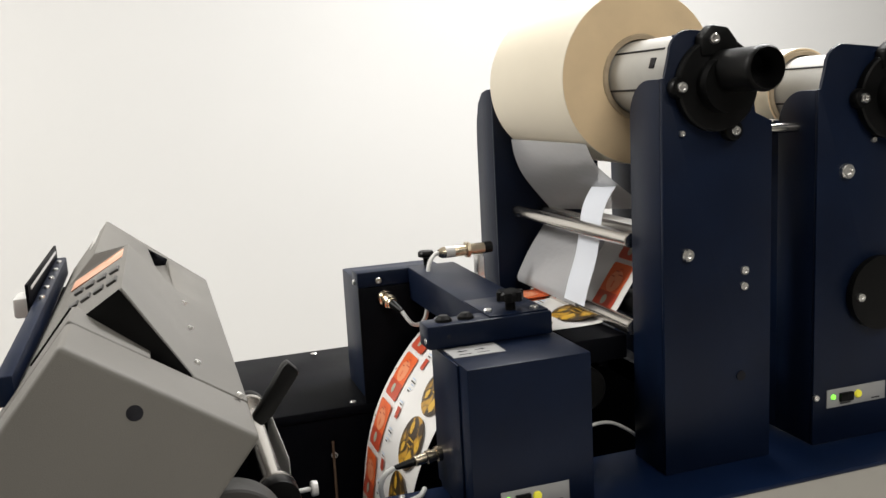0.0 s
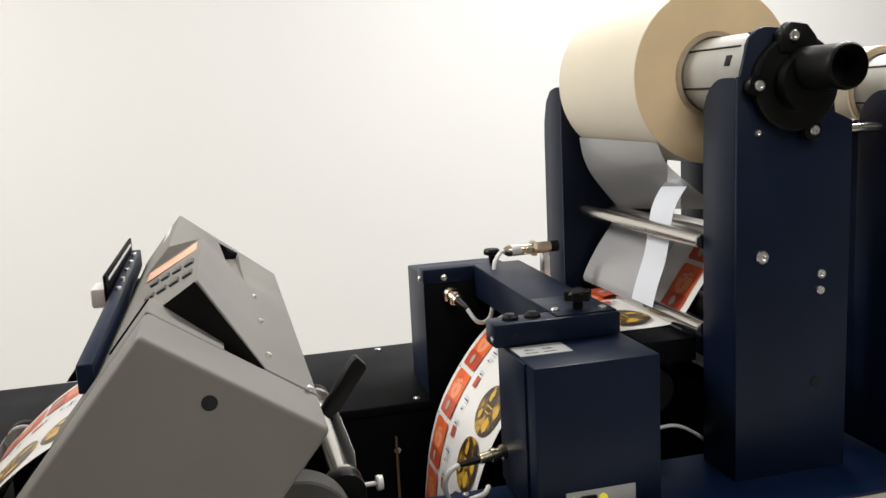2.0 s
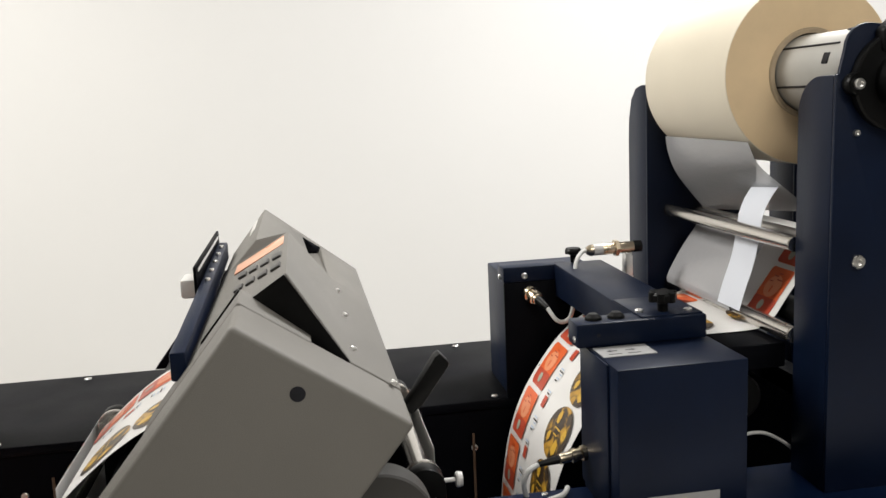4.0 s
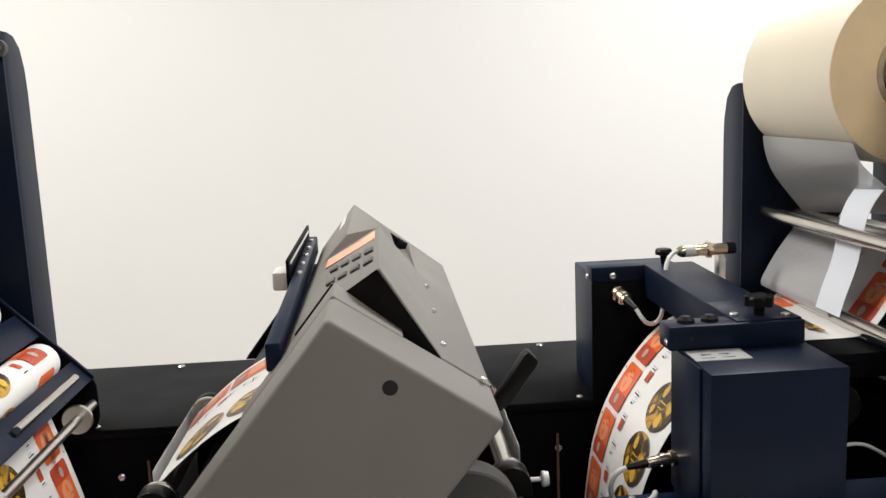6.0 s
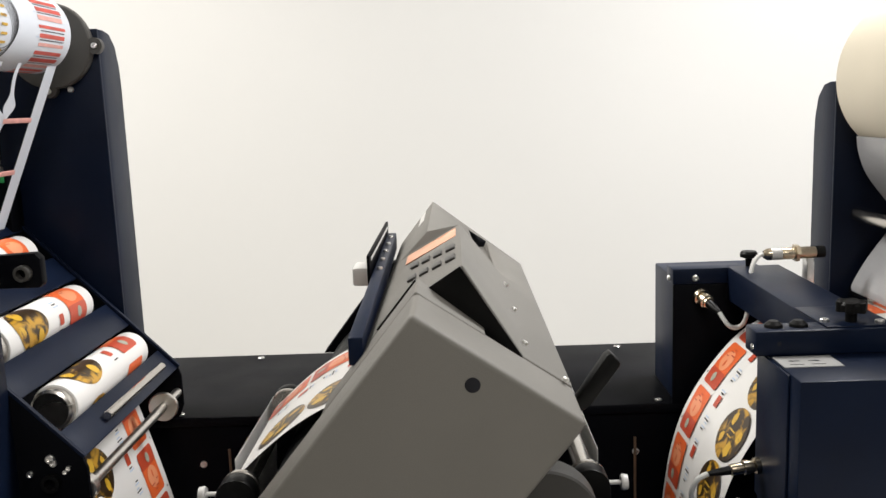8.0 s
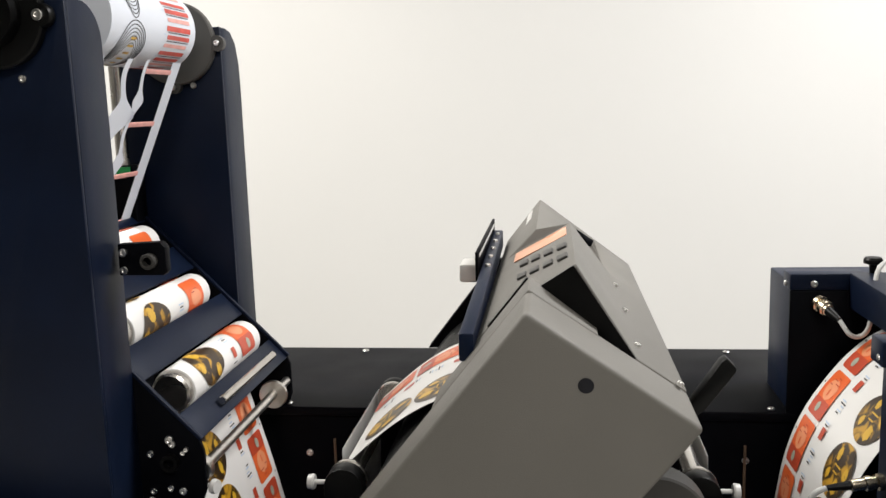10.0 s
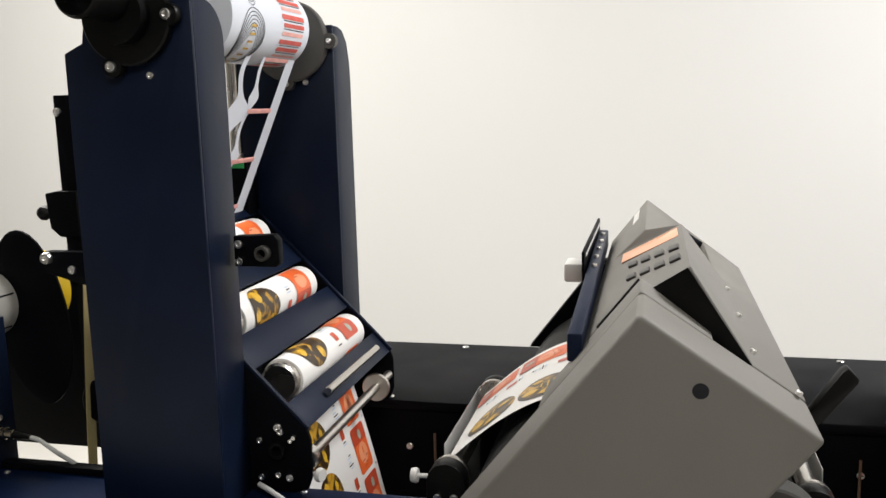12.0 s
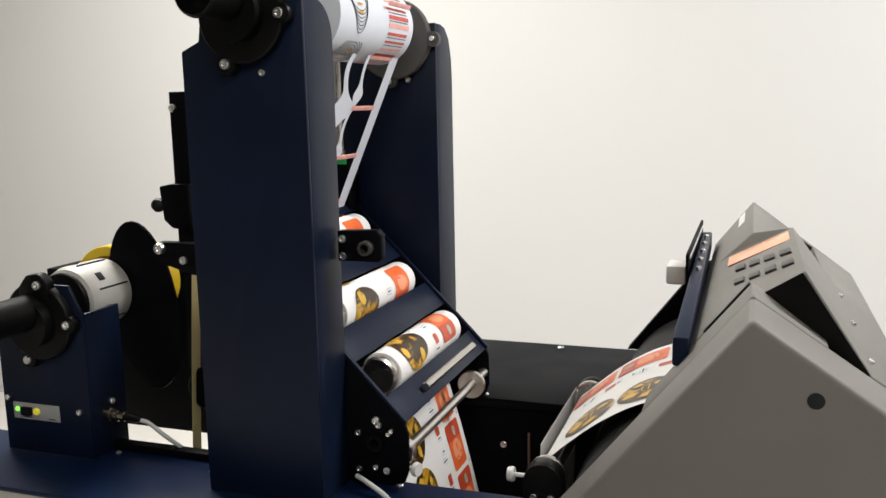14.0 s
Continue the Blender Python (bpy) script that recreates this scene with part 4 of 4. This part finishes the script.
def orange_label(web, path, s, y, flip, lift=0.0006):
    m = frame_at(path, s, y)
    inv = m.inverted()
    base_ = web.location
    o = flat_part("label", path, rrect(0.0670, 0.050, 0.005), s, y, lift, ORANGE, web, inv, "orange printed label")
    o.matrix_local = Matrix.Translation(-base_) @ m
    k = -1 if flip else 1
    l2 = lift + 0.0004
    flat_part("print", path, shifted(rrect(0.0245, 0.050, 0.0045), k * 0.0208, 0), s, y, l2, RED, o, inv)
    flat_part("print", path, shifted(disc(0.0155, 0.016), -k * 0.0074, 0), s, y, l2, PEACH, o, inv)
    flat_part("print", path, shifted(disc(0.0075, 0.006, 9), k * 0.0200, 0.002), s, y, l2 + 0.0004, GREYPRINT, o, inv)
    for u, v, w in ((-0.0215, 0.004, 0.010), (-0.0170, -0.007, 0.012), (-0.0255, -0.002, 0.008), (-0.0135, 0.009, 0.008)):
        flat_part("print_bar", path, shifted(rrect(0.0016, w, 0.0005, 1), k * u, v), s, y, l2 + 0.0004, RED, o, inv)
    flat_part("print_bar", path, shifted(rrect(0.010, 0.0035, 0.001, 1), -k * 0.003, 0.0), s, y, l2 + 0.0004, ORANGE, o, inv)
    return o


def round_label(web, path, s, y, lift=0.0006):
    m = frame_at(path, s, y)
    inv = m.inverted()
    o = flat_part("label", path, disc(0.0345, 0.037, 36), s, y, lift, BROWN, web, inv, "round brown and gold printed label")
    o.matrix_local = Matrix.Translation(-web.location) @ m
    rnd = random.Random(7)
    for u, v, a, c in ((0.017, 0.012, 0.009, 0.006), (-0.017, -0.010, 0.010, 0.008), (0.004, -0.023, 0.008, 0.006), (-0.011, 0.020, 0.007, 0.005)):
        ring = [(u + a * math.cos(t) * (1 + 0.18 * rnd.uniform(-1, 1)), v + c * math.sin(t) * (1 + 0.18 * rnd.uniform(-1, 1))) for t in [2 * math.pi * k / 14 for k in range(14)]]
        flat_part("print", path, ring, s, y, lift + 0.0004, GOLD, o, inv)
    for v, w in ((0.004, 0.020), (-0.004, 0.014)):
        flat_part("print_bar", path, shifted(rrect(0.002, w, 0.0006, 1), v, 0.002), s, y, lift + 0.0008, GOLD, o, inv)
    return o


def text_block(web, path, s, y, lift=0.0006):
    m = frame_at(path, s, y)
    inv = m.inverted()
    o = flat_part("label", path, shifted(rrect(0.016, 0.012, 0.0008, 1), 0.014, 0), s, y, lift, RED, web, inv, "small red printed tag")
    o.matrix_local = Matrix.Translation(-web.location) @ m
    for u, v, w, mt in ((-0.010, 0.002, 0.012, BLUEINK), (-0.014, 0.0, 0.016, INK), (-0.018, -0.002, 0.010, BLUEINK), (0.026, 0.0, 0.010, INK), (0.0295, 0.001, 0.014, BLUEINK), (-0.024, 0.0, 0.012, BLUEINK), (-0.0275, 0.002, 0.008, INK)):
        flat_part("print_bar", path, shifted(rrect(0.0018, w, 0.0004, 1), u, v), s, y, lift, mt, o, inv)
    return o


def printed_web(name, path, label, y0, y1, phase=0.0, moving=None, flip=False, first=0.0, last=None, rounds=True):
    """A label web along the path; the labels that travel are put into moving."""
    w = thing(name, (path.p[0].x, (y0 + y1) / 2, path.p[0].y), label, "label web", "label webs")
    part("backing", path.sheet(y0, y1, 0.0004), PAPER, w, "white backing paper")
    last = path.length if last is None else last
    s, k = first + phase, 0
    while s < last:
        o = [orange_label(w, path, s, y1 - 0.040, flip)]
        flat = [s]
        if rounds:
            o.append(round_label(w, path, s + 0.02, y0 + 0.050))
            o.append(text_block(w, path, s + 0.02, y1 - 0.090))
            flat += [s + 0.02, s + 0.02]
        h = part("register_mark", path.patch(disc(0.0015, 0.0015, 8), s + PITCH / 2, y1 - 0.007, 0.0006), INK, w)
        if moving is not None:
            ys = [y1 - 0.040, y0 + 0.050, y1 - 0.090]
            moving += [(o_, path, s_, y_, w.location.copy()) for o_, s_, y_ in zip(o, flat, ys)]
        s += PITCH
        k += 1
    return w


TRAVEL = []
# from the laminator over the shelf, down the loop, up to the cutter
arc_path = Path([(0.4862, 0.1492), (0.44, 0.143), (0.403, 0.1285), (0.3699, 0.1035), (0.3355, 0.061), (0.3070, 0.012), (0.2885, -0.042), (0.2775, -0.105), (0.262, -0.22), (0.215, -0.31), (0.165, -0.24), (0.151, -0.10), (0.1486, 0.042)][::-1])
printed_web("label_web", arc_path, "printed label web hanging in a loop", W0, W1, 0.0, TRAVEL, True, arc_path.length - 0.44, arc_path.length + 0.13)
shelf_path = Path([(0.645, 0.264), (0.615, 0.222), (0.588, 0.185), (0.572, 0.1625), (0.552, 0.1503), (0.4864, 0.1492)][::-1])
shelf_web = printed_web("label_web", shelf_path, "printed label web passing the nip roller", W0, W1, 0.03, None, True, 0.0, shelf_path.length, False)
for s in (0.118, 0.118 + PITCH):
    orange_label(shelf_web, shelf_path, s, 0.978, True)
# into the cutter over the ribbed drum
drum_path = Path([(-0.2545, 0.042), (-0.2500, 0.0510), (-0.2410, 0.0590), (-0.222, 0.0765), (-0.193, 0.100), (-0.16, 0.1205), (-0.125, 0.1350), (-0.095, 0.1435), (-0.070, 0.147)])
printed_web("label_web", drum_path, "printed label web feeding into the cutter", 0.872, 1.098, 0.045, None, True)
# loop between the cutter and the stripping tower
left_path = Path([(-0.478, 0.095), (-0.456, 0.022), (-0.432, -0.065), (-0.410, -0.155), (-0.375, -0.28), (-0.325, -0.33), (-0.285, -0.24), (-0.272, -0.08), (-0.2692, 0.042)])
printed_web("label_web", left_path, "printed label web hanging below the stripping tower", W0, W1, 0.0, None, True)

# ---- printed rollers of the panel ----
SPIN = []


def printed_roller(c, turn):
    """A roller wrapped in the printed web; it turns as the web steps."""
    n = 48
    ring = Path([(RR * math.cos(a), -RR * math.sin(a)) for a in [2 * math.pi * k / n + turn for k in range(n + 1)]], n=2)
    t = thing("wrapped_roller", (c.x, 1.03, c.y), "roller wrapped in white printed label web", "roller", "wrapped rollers")
    o = new("web_wrap", finish(lathe([(RR - 0.006, -0.105), (RR - 0.001, -0.105), (RR - 0.0004, -0.1045), (RR - 0.0004, 0.1245), (RR - 0.001, 0.125), (RR - 0.006, 0.125)], (0, 0, 0), (0, 1, 0), 64), PAPER))
    o.parent = t
    o["label"] = "white label web wrap"
    part("end_cap", lathe([(0, -0.002), (RR - 0.006, -0.002), (RR - 0.003, 0.0), (RR - 0.003, 0.24), (0, 0.24)], (c.x, 0.915, c.y), (0, 1, 0), 40), STEEL, t, "steel roller body")

    def put(shape, s, y, lift, mat, label=""):
        p = new("label", finish(ring.patch(shape, s, y, lift), mat))
        p.parent = o
        if label:
            p["label"] = label

    L = ring.length
    for k in range(2):
        s = 0.0380 + k * L / 2
        if s + 0.034 < L:
            put(rrect(0.0670, 0.050, 0.005), s, 0.075, 0.0004, ORANGE, "orange printed label")
            put(shifted(rrect(0.0245, 0.050, 0.0045), 0.0208, 0), s, 0.075, 0.0008, RED)
            put(shifted(disc(0.011, 0.016), -0.006, 0), s, 0.075, 0.0008, PEACH)
            put(shifted(disc(0.0075, 0.006, 9), 0.0200, 0.002), s, 0.075, 0.0012, GREYPRINT)
            for u, v, w in ((-0.017, 0.004, 0.008), (-0.0135, -0.006, 0.010)):
                put(shifted(rrect(0.0016, w, 0.0005, 1), u, v), s, 0.075, 0.0008, RED)
    for s, sc in ((0.045, 1.0), (0.045 + L / 2, 0.95)):
        put(disc(0.0345 * sc, 0.038 * sc, 32), s, -0.045, 0.0004, BROWN, "round brown and gold printed label")
        for u, v, a, w in ((0.018, 0.014, 0.009, 0.007), (-0.020, -0.012, 0.010, 0.009), (0.004, -0.028, 0.008, 0.007)):
            put([(sc * (u + a * math.cos(q)), sc * (v + w * math.sin(q))) for q in [2 * math.pi * k / 12 for k in range(12)]], s, -0.045, 0.0008, GOLD)
        put(shifted(rrect(0.014, 0.011, 0.001, 1), 0.012, 0), s, 0.026, 0.0004, RED)
        for u, w, mt in ((-0.006, 0.014, BLUEINK), (-0.010, 0.010, INK), (-0.014, 0.015, BLUEINK), (0.026, 0.012, INK)):
            put(shifted(rrect(0.0016, w, 0.0004, 1), u, 0), s, 0.026, 0.0004, mt)
    SPIN.append((o, RR))
    return t


for c, a in zip(ROLLS, (2.2, 0.2, 3.6)):
    printed_roller(c, a)

# ---- waste skeleton ----
WR = 0.052
waste = thing("waste_roll", (LC[0] - 0.004, 1.05, LC[1] + 0.014), "white label waste wound in striped layers", "waste roll")
wr = new("wound_waste", finish(lathe([(0.02, -0.12), (WR, -0.12), (WR, 0.112), (0.02, 0.112)], (0, 0, 0), (0, 1, 0), 64), WASTE))
wr.parent = waste
ring = Path([(WR * math.cos(a), -WR * math.sin(a)) for a in [2 * math.pi * k / 48 for k in range(49)]], n=2)
rnd = random.Random(3)


def on_waste(shape, s, y, lift, mat, label=""):
    p = new("stripe", finish(ring.patch(shape, s, y, lift), mat))
    p.parent = wr
    if label:
        p["label"] = label


PINK = material("pale_red_edge", (0.72, 0.36, 0.32), 0.5, vary=0.15, scale=80)
STRIPERED = material("red_edge_print", (0.55, 0.075, 0.055), 0.45, vary=0.2, scale=60)
for k in range(30):
    s = (k + 0.5) * ring.length / 30
    on_waste(rrect(rnd.uniform(0.003, 0.0065), rnd.uniform(0.066, 0.073), 0.0012, 2), s, 0.058 + rnd.uniform(-0.002, 0.002), 0.0005, PINK if k % 3 == 0 else STRIPERED)
    if k % 3:
        on_waste(rrect(0.0010, 0.066, 0.0004, 1), s + 0.005, 0.058, 0.0006, INK)
for s0 in (0.045, 0.045 + ring.length / 3, 0.045 + ring.length * 2 / 3):
    for j in range(7):
        a = 0.034 - j * 0.0025
        outer = disc(0.040, a, 40, 0.0, 0.0)
        inner = [(u * 0.975, v * 0.955) for u, v in outer]
        bmring = bmesh.new()
        for q in range(40):
            p = [outer[q], outer[(q + 1) % 40], inner[(q + 1) % 40], inner[q]]
            vv = []
            for u, v in p:
                pt, nn = ring.at(s0 + u + (j - 3) * 0.0045)
                pt = pt + nn * (0.0005 + j * 0.00002)
                vv.append(bmring.verts.new((pt.x, -0.062 + v, pt.y)))
            bmring.faces.new(vv)
        o = new("stripe", finish(bmring, INK))
        o.parent = wr
        on_waste(rrect(0.003, 0.014, 0.001, 1), s0 - 0.032 + j * 0.010, -0.063, 0.0012, GOLD)
for j in range(9):
    on_waste(rrect(0.0012, 0.006, 0.0004, 1), 0.01 + j * 0.03, 0.018, 0.0005, BLUEINK)
SPIN.append((wr, WR))
skel = thing("waste_web", (-0.58, 1.05, 0.40), "white die-cut label waste pulled up to its roll", "label waste")
SA, SB = Vector((-0.626, 0.280)), Vector((-0.5075, 0.548))
skel_path = Path([tuple(SA), tuple(SA.lerp(SB, 0.5)), tuple(SB)], smooth=False)
SL = skel_path.length
part("edge_strip", skel_path.sheet(W1 - 0.026, W1, 0.0005), WASTE, skel, "white edge strip")
part("edge_strip", skel_path.sheet(W0, W0 + 0.012, 0.0005), WASTE, skel, "white edge strip")


def wavy(yc, amp, pitch, w, ph, knot):
    """A strand of waste that swells where four cut-outs meet."""
    b = bmesh.new()
    n = 70
    rows = []
    for k in range(n + 1):
        s = SL * k / n
        p, m = skel_path.at(s)
        c = 0.5 + 0.5 * math.cos(2 * math.pi * (s - ph) / pitch)
        y = yc + amp * math.cos(2 * math.pi * (s - ph) / pitch)
        hw = w + knot * c ** 6
        q = p - m * 0.0005
        rows.append([b.verts.new((p.x, y - hw, p.y)), b.verts.new((p.x, y + hw, p.y)), b.verts.new((q.x, y + hw, q.y)), b.verts.new((q.x, y - hw, q.y))])
    for A, B in zip(rows, rows[1:]):
        for k in range(4):
            b.faces.new((A[k], A[(k + 1) % 4], B[(k + 1) % 4], B[k]))
    b.faces.new(rows[0])
    b.faces.new(rows[-1][::-1])
    return b


part("strand", wavy(W1 - 0.096, 0.005, 0.085, 0.004, 0.02, 0.010), WASTE, skel, "white waste strand")
part("strand", wavy(W0 + 0.086, 0.014, 0.12, 0.006, 0.05, 0.026), WASTE, skel, "white waste strand")
RUNGS = []
for k in range(-1, 4):
    s = 0.0975 + PITCH * (k - 1)
    m = frame_at(skel_path, s, W1 - 0.056)
    b = box(-0.0033, 0.0033, -0.040, 0.034, -0.0006, 0.0004, 0.0002)
    o = new("rung", finish(b, PINK))
    o.parent = skel
    o["label"] = "pale red cross strip of label waste"
    o.matrix_local = Matrix.Translation(-skel.location) @ m
    RUNGS.append((o, s))


# ---- what moves ----
def stepped(t):
    """Metres that the stripping tower has pulled by t seconds: it waits and steps."""
    total = 0.0
    for a, b_, d in ((1.5, 2.1, PITCH), (5.0, 5.6, PITCH), (9.0, 9.6, 0.0605), (10.3, 10.9, 0.013), (12.8, 13.5, PITCH)):
        k = min(max((t - a) / (b_ - a), 0), 1)
        total += d * (3 * k * k - 2 * k ** 3)
    return total


STEPS = sorted({0.0, 1.5, 1.8, 2.1, 5.0, 5.3, 5.6, 9.0, 9.3, 9.6, 10.3, 10.9, 12.8, 12.975, 13.15, 13.325, 13.5, 14.0} | {1.65, 1.95, 5.15, 5.45, 9.15, 9.45})


def motions():
    # rollers turn with the stepping web
    for o, r in SPIN:
        walk(o, [(t, Matrix.Rotation(-stepped(t) / r, 4, "Y")) for t in STEPS])
    # cross strips climb to the waste roll, one pitch a step
    for o, s in RUNGS:
        rows = [(t, Matrix.Translation(-skel.location) @ frame_at(skel_path, 0, W1 - 0.056) @ Matrix.Translation((s + (stepped(t) - stepped(11.5)) * 1.0, 0, 0))) for t in STEPS]
        walk(o, rows)
    # the loop's labels creep down towards the cutter
    for o, path, s, y, base_ in TRAVEL:
        rows = []
        for k in range(15):
            d = -0.0155 * (k - 7)
            q = s + d
            m = frame_at(path, min(max(q, 0.0), path.length), y)
            if q > path.length:
                m = m @ Matrix.Translation((q - path.length, 0, -0.002))
            rows.append((float(k), Matrix.Translation(-base_) @ m @ Matrix.Translation((0, 0, 0.0012))))
        walk(o, rows)
    # the laminate roll unwinds
    walk(roll, [(t, Matrix.Translation(roll.location) @ Matrix.Rotation(0.0155 * t / 0.103, 4, "Y")) for t in (0.0, 3.5, 7.0, 10.5, 14.0)])


motions()
